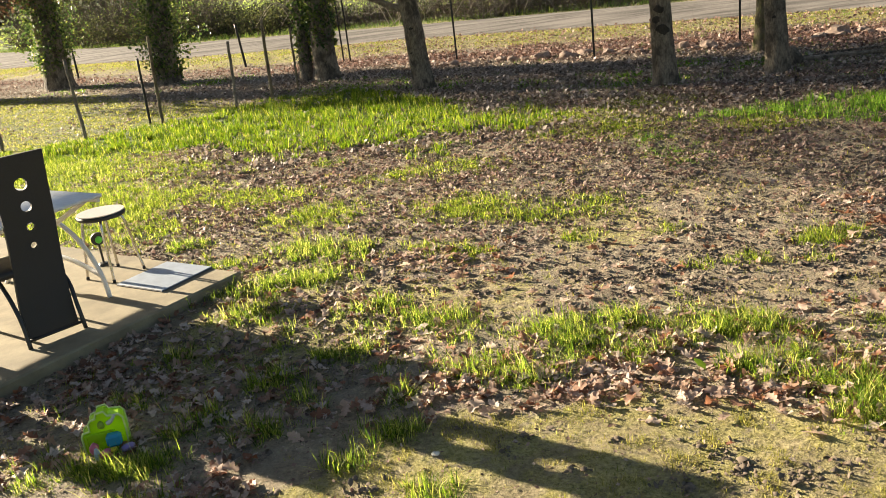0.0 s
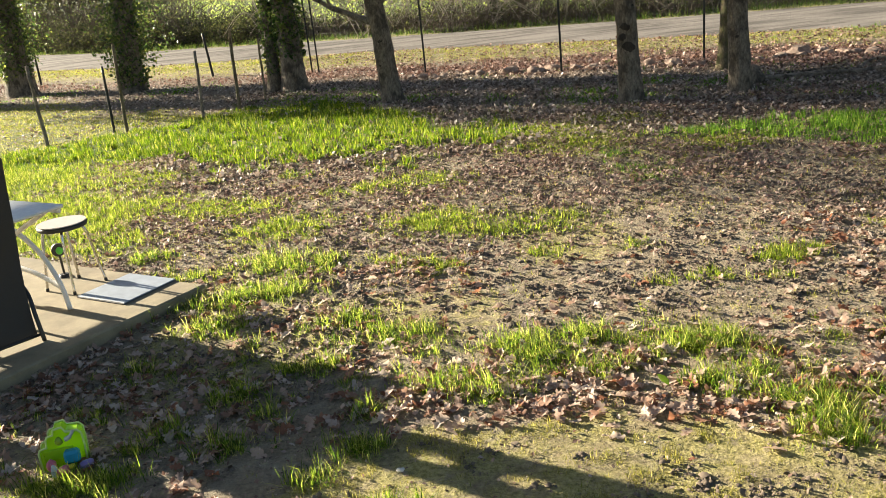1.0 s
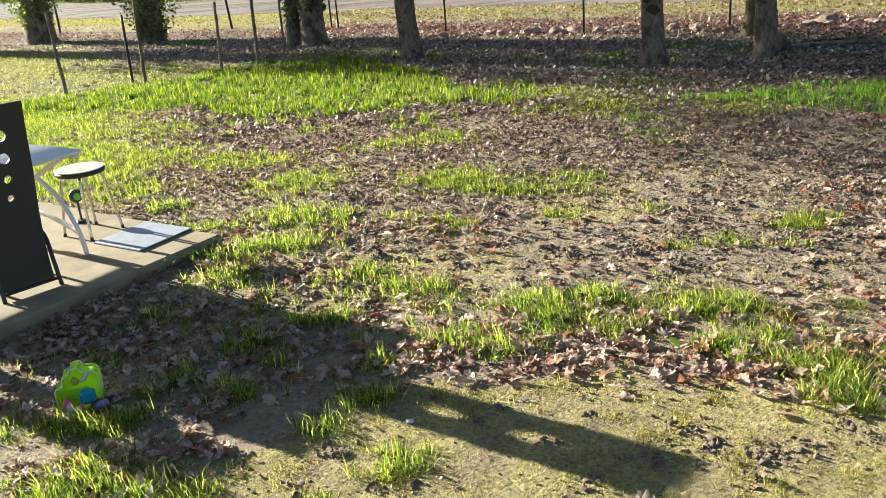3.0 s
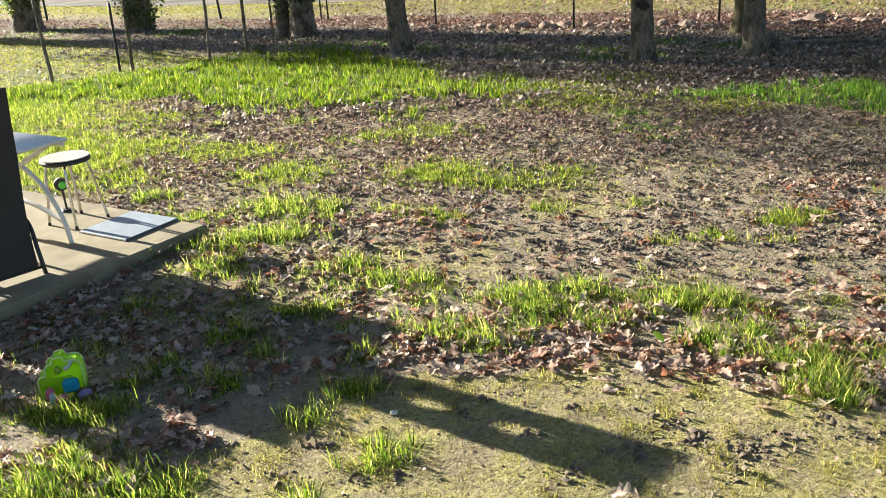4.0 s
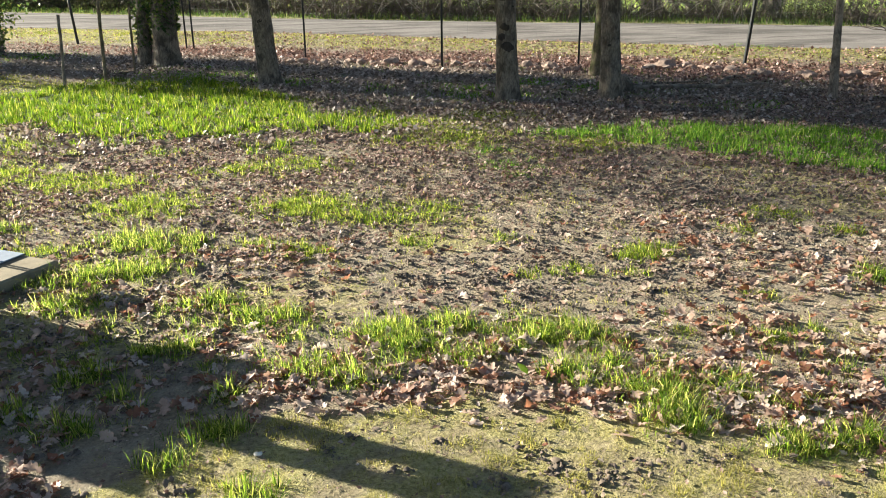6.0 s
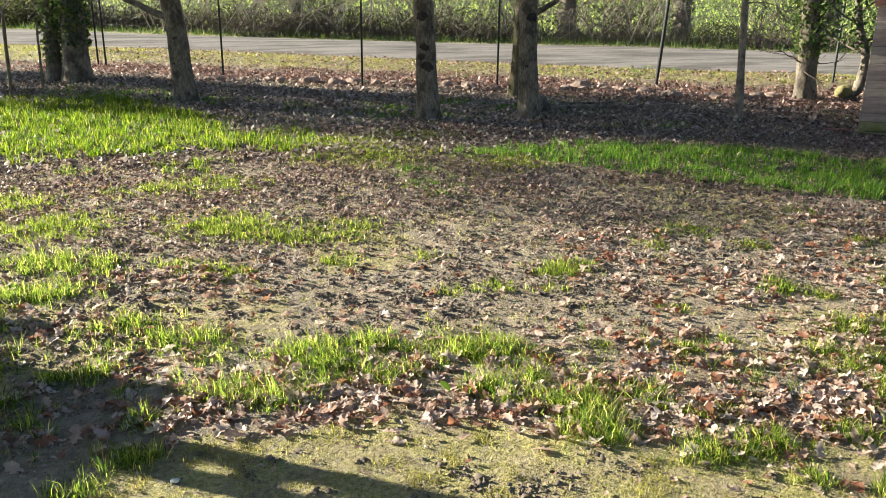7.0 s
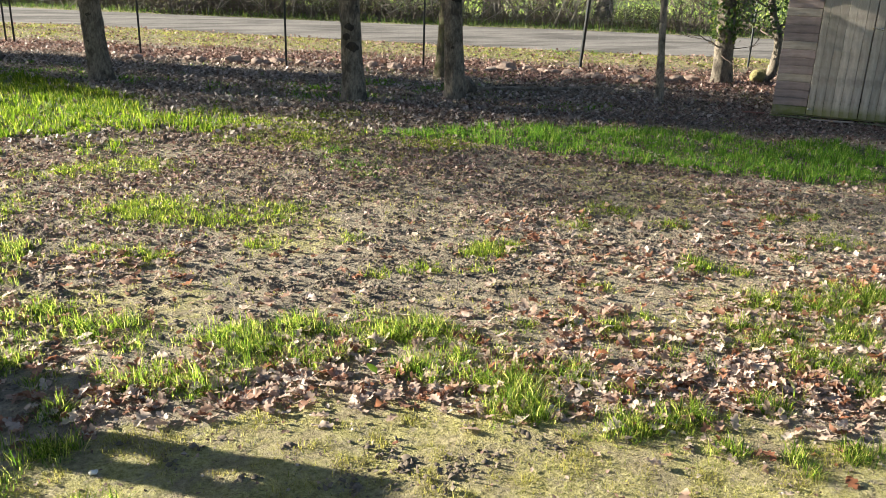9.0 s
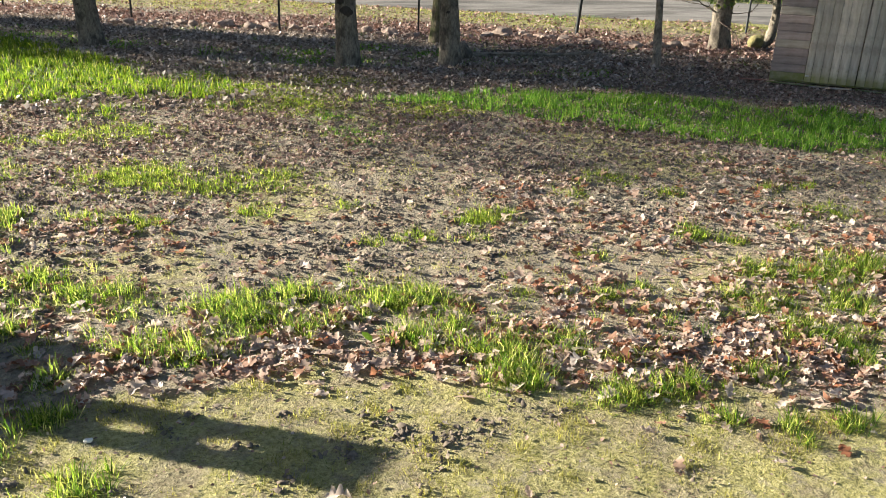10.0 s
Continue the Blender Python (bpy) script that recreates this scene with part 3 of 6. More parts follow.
# ---- patio and what stands on it ----
def build_patio():
    """A concrete slab; its outer corner and two edges show."""
    c = Vector((-1.37, 5.19, 0))
    e1, e2 = Vector((-0.80, 0.57, 0)).normalized(), Vector((-0.59, -0.81, 0)).normalized()
    bm = bmesh.new()
    pts = [c, c + e1 * 4.6, c + e1 * 4.6 + e2 * 4.5, c + e2 * 4.5]
    n = 36
    ring = []
    for a, b in zip(pts, pts[1:] + pts[:1]):
        for k in range(n):
            p = a.lerp(b, k / n)
            w = 0.012 * noise.noise((p.x * 5, p.y * 5, 0))
            ring.append(Vector((p.x + w, p.y + w, 0)))
    low = [bm.verts.new((p.x, p.y, -0.10)) for p in ring]
    mid = [bm.verts.new((p.x, p.y, 0.060)) for p in ring]
    ctr = sum(pts, Vector()) / 4
    top = [bm.verts.new((p.x + (ctr.x - p.x) * 0.006, p.y + (ctr.y - p.y) * 0.006, 0.07)) for p in ring]
    m = len(ring)
    for i in range(m):
        j = (i + 1) % m
        bm.faces.new((low[i], low[j], mid[j], mid[i]))
        bm.faces.new((mid[i], mid[j], top[j], top[i]))
    bm.faces.new(top)
    ob = part("patio", bm, CONCRETE, None, smooth_on=False)
    tagged(ob, "weathered sand-coloured concrete patio slab on earth", "patio", kind="structure")


PATIO_Z = 0.07


def build_chair():
    x = Vector((0.23, 0.23, 0)).normalized()
    y = Vector((-x.y, x.x, 0))
    m = Matrix.Translation((-2.262, 4.44, PATIO_Z)) @ Matrix((x, y, (0, 0, 1))).transposed().to_4x4() @ Matrix.Scale(1.03, 4)
    ch = thing("dining_chair", m, "tall black dining chair with four round holes in its back", "chair")
    # the tall back: cells stacked upward, four of them pierced
    w = 0.145

    def sway(z):
        return 0.035 + 0.03 * math.sin(z * 2.6) - 0.05 * max(0, z - 0.45)

    def half(z):
        return w * (1.02 - 0.10 * math.sin(min(z, 1.0) * math.pi))

    def lean(z):
        return -0.028 + 0.052 * float(smooth(0.0, 0.75, z))

    holes = [(0.525, 0.019), (0.63, 0.023), (0.745, 0.029), (0.868, 0.034)]
    bm = bmesh.new()

    def vert(u, z):
        return bm.verts.new((u * half(z) + lean(z), sway(z), z))

    def slab(z0, z1, rows):
        last = None
        for r in range(rows + 1):
            z = z0 + (z1 - z0) * r / rows
            row = [vert(-1 + 2 * k / 6, z) for k in range(7)]
            if last:
                for k in range(6):
                    bm.faces.new((last[k], last[k + 1], row[k + 1], row[k]))
            last = row

    slab(0.03, 0.49, 12)
    low = 0.49
    for i, (hz, hr) in enumerate(holes):
        high = 0.912 if i == 3 else (hz + holes[i + 1][0]) / 2
        corners = [(sx * half(zc), zc) for zc in (low, high) for sx in (-1, 1)]
        keep = [math.atan2(zc - hz, cx) for cx, zc in corners]
        angles = sorted(keep + [a for a in (2 * math.pi * k / 24 - math.pi + 0.01 for k in range(24)) if min(abs(a - q) for q in keep) > 0.06])
        seg = len(angles)
        inner, outer = [], []
        for a in angles:
            ca, sa = math.cos(a), math.sin(a)
            inner.append(bm.verts.new((ca * hr + lean(hz), sway(hz + sa * hr), hz + sa * hr)))
            span = ((high - hz) if sa > 0 else (hz - low)) / max(abs(sa), 1e-6)
            lim = min(half(hz) / max(abs(ca), 1e-6), span)
            for _ in range(3):
                lim = min(half(hz + sa * lim) / max(abs(ca), 1e-6), span)
            zz = hz + sa * lim
            outer.append(bm.verts.new((ca * lim + lean(zz), sway(zz), zz)))
        for k in range(seg):
            bm.faces.new((inner[k], inner[(k + 1) % seg], outer[(k + 1) % seg], outer[k]))
        low = high
    slab(0.912, 1.03, 4)
    bmesh.ops.remove_doubles(bm, verts=bm.verts, dist=0.0005)
    bmesh.ops.recalc_face_normals(bm, faces=bm.faces)
    back = bmesh.ops.extrude_face_region(bm, geom=bm.faces[:])
    bmesh.ops.translate(bm, vec=(0, 0.022, 0), verts=[g for g in back["geom"] if isinstance(g, bmesh.types.BMVert)])
    part("backrest", bm, BLACK_FABRIC, ch, "black woven back panel pierced by four holes", smooth_on=False)
    bm = bmesh.new()
    box(bm, (0.34, 0.34, 0.045), at(-0.05, 0.235, 0.405), 0.015)
    part("seat", bm, BLACK_FABRIC, ch)
    for sx in (-1, 1):
        bm = bmesh.new()
        tube(bm, bend([(sx * 0.155 - 0.028, -0.02, 0.0), (sx * 0.153 - 0.024, 0.02, 0.14), (sx * 0.16 - 0.02, 0.09, 0.27), (sx * 0.15 - 0.03, 0.22, 0.37), (sx * 0.15 - 0.03, 0.34, 0.385)], 5), 0.012, 8)
        part("leg", bm, BLACK_TUBE, ch)
        bm = bmesh.new()
        tube(bm, bend([(sx * 0.155 - 0.04, 0.48, 0.0), (sx * 0.16 - 0.045, 0.44, 0.2), (sx * 0.15 - 0.05, 0.38, 0.39)], 5), 0.012, 8)
        part("leg", bm, BLACK_TUBE, ch)
    bm = bmesh.new()
    tube(bm, [(-0.183, 0.005, 0.035), (0.127, 0.005, 0.035)], 0.009, 8)
    part("stretcher", bm, BLACK_TUBE, ch)
    return ch


def build_table():
    e1, e2 = Vector((-0.84, 0.55, 0)).normalized(), Vector((-0.55, -0.84, 0)).normalized()
    m = Matrix.Translation((-2.04, 4.95, PATIO_Z)) @ Matrix((e1, e2, (0, 0, 1))).transposed().to_4x4()
    tb = thing("folding_table", m, "white metal folding garden table with curved legs", "table")
    bm = bmesh.new()
    box(bm, (1.95, 1.03, 0.022), at(0.975, 0.515, 0.679), 0.006)
    part("tabletop", bm, WHITE_PAINT, tb)
    bm = bmesh.new()
    for yy in (0.02, 1.01):
        box(bm, (1.91, 0.02, 0.03), at(0.975, yy, 0.653), 0.004)
    part("apron", bm, WHITE_PAINT, tb)
    for yy in (0.03, 0.95):
        bm = bmesh.new()
        tube(bm, bend([(0.15, yy, 0.0), (0.19, yy, 0.18), (0.33, yy, 0.38), (0.58, yy, 0.52), (1.0, yy, 0.64)], 7), 0.0155, 8)
        part("leg", bm, WHITE_PAINT, tb)
        bm = bmesh.new()
        tube(bm, bend([(0.10, yy + 0.03, 0.655), (0.5, yy + 0.03, 0.47), (0.98, yy + 0.03, 0.22), (1.25, yy + 0.03, 0.0)], 7), 0.0155, 8)
        part("leg", bm, WHITE_PAINT, tb)
        bm = bmesh.new()
        tube(bm, bend([(0.18, yy - 0.005, 0.14), (0.42, yy, 0.22), (0.70, yy, 0.25), (1.0, yy, 0.2)], 6), 0.0155, 8)
        part("stretcher", bm, WHITE_PAINT, tb)
        bm = bmesh.new()
        tube(bm, bend([(1.80, yy, 0.0), (1.76, yy, 0.18), (1.62, yy, 0.38), (1.4, yy, 0.52), (1.1, yy, 0.64)], 7), 0.0155, 8)
        part("leg", bm, WHITE_PAINT, tb)
    bm = bmesh.new()
    tube(bm, [(0.58, 0.03, 0.52), (0.58, 0.95, 0.52)], 0.01, 8)
    part("crossbar", bm, WHITE_PAINT, tb)


def build_stool():
    st = thing("stool", pose(-2.295, 5.464, PATIO_Z, 0, 0, -5) @ Matrix.Diagonal((0.98, 0.98, 1.01, 1)), "low round stool with dark rim and chrome legs", "stool")
    bm = bmesh.new()
    bmesh.ops.create_cone(bm, cap_ends=True, segments=40, radius1=0.158, radius2=0.158, depth=0.006, matrix=at(0, 0, 0.4505))
    part("seat_top", bm, SEAT_TOP, st, "pale speckled laminate seat", smooth_on=False)
    bm = bmesh.new()
    bmesh.ops.create_cone(bm, cap_ends=True, segments=40, radius1=0.160, radius2=0.162, depth=0.03, matrix=at(0, 0, 0.432))
    bmesh.ops.bevel(bm, geom=[e for e in bm.edges if abs(e.verts[0].co.z - e.verts[1].co.z) < 1e-5], offset=0.005, segments=2, affect="EDGES")
    part("seat_rim", bm, SEAT_EDGE, st, "black rubber seat rim")
    for k in range(4):
        a = radians(20 + 90 * k)
        c, s = math.cos(a), math.sin(a)
        bm = bmesh.new()
        tube(bm, bend([(0.03 * c, 0.03 * s, 0.41), (0.10 * c, 0.10 * s, 0.412), (0.138 * c, 0.138 * s, 0.37), (0.165 * c, 0.165 * s, 0.18), (0.19 * c, 0.19 * s, 0.012)], 6), 0.0095, 10)
        leg = part("leg", bm, CHROME, st, "chrome tube leg")
        bm = bmesh.new()
        tube(bm, [(0.189 * c, 0.189 * s, 0.02), (0.191 * c, 0.191 * s, 0.0)], 0.0115, 10)
        part("foot", bm, SEAT_EDGE, leg, "black rubber foot")


def build_slab_and_reel():
    ctr = Vector((-1.90, 5.27, PATIO_Z))
    m = Matrix.Translation(ctr) @ Matrix.Rotation(math.atan2(0.37, 0.24), 4, "Z")
    mt = thing("square_slab", m, "pale blue-grey square slab lying on the patio", "slab")
    bm = bmesh.new()
    box(bm, (0.44, 0.45, 0.008), at(0, 0, 0.005), 0.002)
    part("base", bm, MAT_EDGE, mt, "dark slab underside", smooth_on=False)
    bm = bmesh.new()
    box(bm, (0.432, 0.442, 0.006), at(0, 0, 0.0115), 0.002)
    part("face", bm, MAT_BLUE, mt, "pale blue smooth face", smooth_on=False)
    rl = thing("round_reel", pose(-2.47, 5.72, PATIO_Z, 0, 0, 25), "small black reel with a green disc on the patio", "reel")
    bm = bmesh.new()
    bmesh.ops.create_cone(bm, cap_ends=True, segments=28, radius1=0.046, radius2=0.046, depth=0.03, matrix=at(0, 0, 0.20) @ Matrix.Rotation(radians(90), 4, "X"))
    tube(bm, [(0, 0, 0.0), (0, 0, 0.16)], 0.008, 8)
    bmesh.ops.create_cone(bm, cap_ends=True, segments=20, radius1=0.05, radius2=0.03, depth=0.02, matrix=at(0, 0, 0.01))
    part("casing", bm, SEAT_EDGE, rl, "black casing", smooth_on=False)
    bm = bmesh.new()
    lump(bm, (0.05, 0.02, 0.055), at(0.005, -0.017, 0.195), 3, 0.05, 2)
    part("disc", bm, TAG_GREEN, rl, "bright green disc")


def build_toy():
    ty = thing("toy_house", pose(-1.585, 3.225, float(ground_z(-1.585, 3.225)) - 0.01, 0, 0, 14) @ Matrix.Diagonal((0.84, 0.9, 0.97, 1)), "lime green plastic toy with blue front lying in grass", "toy")
    bm = bmesh.new()
    # stepped outline of the body, thick and rounded
    outline = [(-0.105, 0.0), (-0.108, 0.10), (-0.098, 0.118), (-0.066, 0.122), (-0.062, 0.158), (-0.052, 0.172), (-0.026, 0.176), (-0.018, 0.200), (0.022, 0.204), (0.034, 0.180), (0.088, 0.176), (0.104, 0.158), (0.106, 0.10), (0.10, 0.0)]
    fr = [bm.verts.new((a, -0.025, b)) for a, b in outline]
    bk = [bm.verts.new((a, 0.045, b)) for a, b in outline]
    bm.faces.new(fr)
    bm.faces.new(bk[::-1])
    for i in range(len(outline)):
        j = (i + 1) % len(outline)
        bm.faces.new((fr[i], bk[i], bk[j], fr[j]))
    bmesh.ops.bevel(bm, geom=bm.edges[:], offset=0.003, segments=2, affect="EDGES")
    body = part("body", bm, LIME, ty, "glossy lime green shell", smooth_on=False)
    bm = bmesh.new()
    tube(bm, [(a * 1.02, -0.031, b + 0.002) for a, b in outline], 0.0055, 6)
    tube(bm, [(a * 1.02, 0.048, b + 0.002) for a, b in outline], 0.0045, 6)
    part("rim", bm, LIME_PALE, ty, "pale lime raised rim")
    bm = bmesh.new()
    box(bm, (0.15, 0.012, 0.05), at(-0.02, -0.031, 0.085), 0.004)
    box(bm, (0.012, 0.02, 0.09), at(-0.088, -0.033, 0.05), 0.003)
    part("panel", bm, LIME, ty, smooth_on=False)
    bm = bmesh.new()
    box(bm, (0.075, 0.05, 0.06), at(0.045, -0.06, 0.075), 0.012)
    part("front", bm, CYAN, ty, "clear blue plastic front", smooth_on=False)
    bm = bmesh.new()
    lump(bm, (0.04, 0.03, 0.04), at(-0.005, -0.035, 0.145), 2, 0.1)
    part("knob", bm, LIME_DARK, ty, "olive knob")
    bm = bmesh.new()
    tube(bm, bend([(0.03, -0.04, 0.15), (0.055, -0.05, 0.165), (0.075, -0.05, 0.19)], 4), [0.012] * 4 + [0.008] * 4 + [0.005], 6)
    part("lever", bm, GREY_PLASTIC, ty, "pale grey lever")
    for name, mat, loc, size, lab in (("block", PINK, (-0.055, -0.075, 0.055), (0.05, 0.05, 0.06), "pink block"), ("block", PURPLE, (0.105, -0.09, 0.035), (0.08, 0.05, 0.04), "lilac block"), ("block", YELLOW, (0.04, -0.10, 0.045), (0.035, 0.03, 0.022), "yellow block"), ("block", PINK, (0.0, -0.105, 0.035), (0.07, 0.04, 0.05), "dusty pink block"), ("block", GREY_PLASTIC, (-0.04, -0.11, 0.035), (0.035, 0.025, 0.08), "pale grey block")):
        bm = bmesh.new()
        lump(bm, size, at(*loc) @ Matrix.Rotation(0.4, 4, "Z"), loc[0] * 31, 0.12)
        part(name, bm, mat, ty, lab)


build_patio()
chair = build_chair()
other = copy_thing(chair, Matrix.Translation(Vector((-3.886, 4.654, PATIO_Z)) - chair.matrix_world.translation) @ chair.matrix_world @ Matrix.Scale(1 / 1.03, 4))
build_table()
build_stool()
build_slab_and_reel()
build_toy()


# ---- shed ----
def board_mesh(name, length, width, thick):
    bm = bmesh.new()
    box(bm, (length, thick, width), Matrix.Identity(4), 0.004)
    me = bpy.data.meshes.new(name)
    bm.to_mesh(me)
    bm.free()
    return me


def build_shed():
    u = Vector((0.715, -0.699, 0))
    v = Vector((0.699, 0.715, 0))
    sh = thing("garden_shed", Matrix.Translation((8.26, 8.56, 0)) @ Matrix((u, v, (0, 0, 1))).transposed().to_4x4(), "weathered grey wooden shed with red gable roof", "shed")
    depth, wide, base, eave = 1.9, 2.08, 0.06, 1.61
    rnd = random.Random(5)

    def panel(name, x0, x1, mat_of, flip=0.0):
        n = 15
        h = (eave - base) / n
        holder = new(name)
        holder.parent = sh
        for k in range(n):
            me = board_mesh("board", x1 - x0, h - 0.004, 0.02)
            me.materials.append(mat_of(k))
            b = new("board", me)
            b.parent = holder
            b.matrix_local = pose((x0 + x1) / 2, 0.0 + rnd.uniform(-0.002, 0.002), base + h * (k + 0.5), 4 + rnd.uniform(-1, 1), rnd.uniform(-0.25, 0.25), 0)

    def front_mat(k):
        return BOARD_MOSS if k < 1 else (BOARD_RED if k % 4 else BOARD_GREY)

    panel("front_wall", 0.0, 0.42, front_mat)
    panel("front_wall", 1.66, 2.08, front_mat)
    # side and back walls, closed boxes behind the cladding
    for nm, c, size in (("side_wall", (0.01, depth / 2 + 0.012, 0), (0.02, depth, 1)), ("side_wall", (wide - 0.01, depth / 2 + 0.012, 0), (0.02, depth, 1)), ("back_wall", (wide / 2, depth + 0.03, 0), (wide, 0.02, 1))):
        holder = new(nm)
        holder.parent = sh
        h = (eave - base) / 13
        bm = bmesh.new()
        box(bm, (size[0], size[1], h - 0.005), Matrix.Identity(4), 0.003)
        me = bpy.data.meshes.new("board")
        bm.to_mesh(me)
        bm.free()
        me.materials.append(BOARD_GREY)
        for k in range(13):
            b = new("board", me)
            b.parent = holder
            b.matrix_local = at(c[0], c[1], base + h * (k + 0.5))
    bm = bmesh.new()
    box(bm, (wide, depth, 0.05), at(wide / 2, depth / 2 + 0.01, base + 0.0), 0.004)
    part("floor_frame", bm, BOARD_MOSS, sh, smooth_on=False)
    # two doors of upright boards
    for d, x0 in enumerate((0.425, 1.045)):
        door = new("door")
        door.parent = sh
        n, w = 6, 0.61
        widths = [0.8, 1.1, 1.0, 0.95, 1.15, 1.0]
        tot = sum(widths)
        x = x0
        for k in range(n):
            bw = widths[(k + 2 * d) % n] / tot * w
            me = board_mesh("board", eave - base - 0.005, bw - 0.003, 0.022)
            me.materials.append(BOARD_DOOR)
            b = new("board", me)
            b.parent = door
            b.matrix_local = at(x + bw / 2, -0.018 + rnd.uniform(-0.002, 0.002), (eave + base) / 2) @ Matrix.Rotation(radians(90), 4, "Y")
            x += bw
        bm = bmesh.new()
        if d == 0:
            box(bm, (0.05, 0.008, 0.03), at(x0 + 0.03, -0.034, eave - 0.03), 0.002)
            part("hinge", bm, DULL_METAL, door, "dull pale metal hinge")
            bm = bmesh.new()
            box(bm, (0.05, 0.008, 0.02), at(x0 + 0.03, -0.034, base + 0.08), 0.002)
            part("hinge", bm, DULL_METAL, door, "dull pale metal hinge")
        else:
            tube(bm, [(x0 - 0.03, -0.04, 1.20), (x0 + 0.09, -0.04, 1.19)], 0.006, 6)
            box(bm, (0.02, 0.012, 0.03), at(x0 + 0.085, -0.034, 1.19), 0.002)
            part("latch", bm, CHROME, door, "galvanised hook latch")
    # gable boards and roof
    rise = 0.36
    bm = bmesh.new()
    for k in range(4):
        z0, z1 = eave + rise * k / 4, eave + rise * (k + 1) / 4 + 0.001
        f0, f1 = 1 - k / 4, 1 - (k + 1) / 4
        ws = [(wide / 2 - wide / 2 * f0, z0), (wide / 2 + wide / 2 * f0, z0), (wide / 2 + wide / 2 * f1, z1), (wide / 2 - wide / 2 * f1, z1)]
        fr = [bm.verts.new((a, -0.032, b)) for a, b in ws]
        bk = [bm.verts.new((a, 0.0, b)) for a, b in ws]
        if k == 3:
            bmesh.ops.remove_doubles(bm, verts=fr[2:] + bk[2:], dist=0.0)
        bm.faces.new(fr)
        bm.faces.new(bk[::-1])
        for i in range(4):
            bm.faces.new((fr[i], bk[i], bk[(i + 1) % 4], fr[(i + 1) % 4]))
    part("gable", bm, ROOF_RED, sh, "faded red gable boards", smooth_on=False)
    for s in (-1, 1):
        bm = bmesh.new()
        ln = math.hypot(wide / 2 + 0.03, rise + 0.01)
        ang = math.atan2(rise, wide / 2)
        box(bm, (ln + 0.02, depth + 0.2, 0.022), at(wide / 2, depth / 2, eave + rise + 0.03) @ Matrix.Rotation(s * ang, 4, "Y") @ at(s * ln / 2, 0, 0), 0.004)
        box(bm, (ln + 0.02, 0.02, 0.075), at(wide / 2, -0.105, eave + rise + 0.005) @ Matrix.Rotation(s * ang, 4, "Y") @ at(s * ln / 2, 0, 0), 0.004)
        part("roof", bm, ROOF_RED, sh, "faded red roof boards", smooth_on=False)
    # blocks under the sill
    for i, (x, w) in enumerate(((0.05, 0.2), (0.7, 0.25), (1.35, 0.2), (1.95, 0.2))):
        bm = bmesh.new()
        lump(bm, (w, 0.25, 0.13), at(x, 0.2, 0.0), i + 2.0, 0.15)
        part("footing", bm, STONE, sh, "rough footing stone")
    # boards and rubble lying before the sill
    for i, (x, y, l, ry, rz, mat, name, lab) in enumerate(((0.35, -0.10, 0.75, 2, 8, BOARD_MOSS, "plank", "rotten mossy plank lying under the shed sill"), (0.75, -0.16, 0.5, -3, -12, BOARD_GREY, "plank", "broken grey plank on leaf litter"), (0.82, -0.2, 0.26, 8, 40, BOARD_GREY, "plank", "split pale wood offcut on the ground"), (1.35, -0.10, 0.6, 1, -4, BOARD_MOSS, "plank", "rotten mossy plank lying under the shed sill"), (-0.22, -0.02, 0.28, 2, 20, ROOF_RED, "plank", "short red painted board on leaf litter"))):
        p = sh.matrix_world @ Vector((x, y, 0.0))
        me = board_mesh("plank", l, 0.09, 0.02)
        ob = add_mesh(name, me, mat)
        ob.matrix_world = Matrix.Translation((p.x, p.y, float(ground_z(p.x, p.y)) + 0.022)) @ Matrix.Rotation(math.atan2(u.y, u.x) + radians(rz), 4, "Z") @ Matrix.Rotation(radians(ry), 4, "Y") @ Matrix.Rotation(radians(80), 4, "X")
        tagged(ob, lab, "plank")
    p = sh.matrix_world @ Vector((0.16, 2.25, 0))
    bm = bmesh.new()
    tube(bm, [(0, 0, 0), (0, 0, 2.4)], 0.045, 14)
    ob = part("blue_post", bm, BLUE_PAINT, None)
    ob.matrix_world = Matrix.Translation((p.x, p.y, float(ground_z(p.x, p.y)) - 0.02))
    tagged(ob, "blue painted round post behind the shed", "post")


build_shed()


# ---- stakes and fence ----
def stake(x, y, off, r, mat, label, name="stake"):
    z = float(ground_z(x, y))
    bm = bmesh.new()
    top = Vector(off)
    pts = [Vector((0, 0, -0.15)).lerp(top, k / 8) + Vector((noise.noise((k * 0.7, x, y)), noise.noise((x, k * 0.7, y)), 0)) * 0.012 * (1 if mat is not POST_METAL else 0) for k in range(9)]
    tube(bm, pts, [r * (1.1 - 0.15 * k / 8) for k in range(9)], 8, 0.1 if mat is not POST_METAL else 0, x)
    ob = part(name, bm, mat, None)
    ob.matrix_world = Matrix.Translation((x, y, z))
    tagged(ob, label, name, "stakes in the lawn")


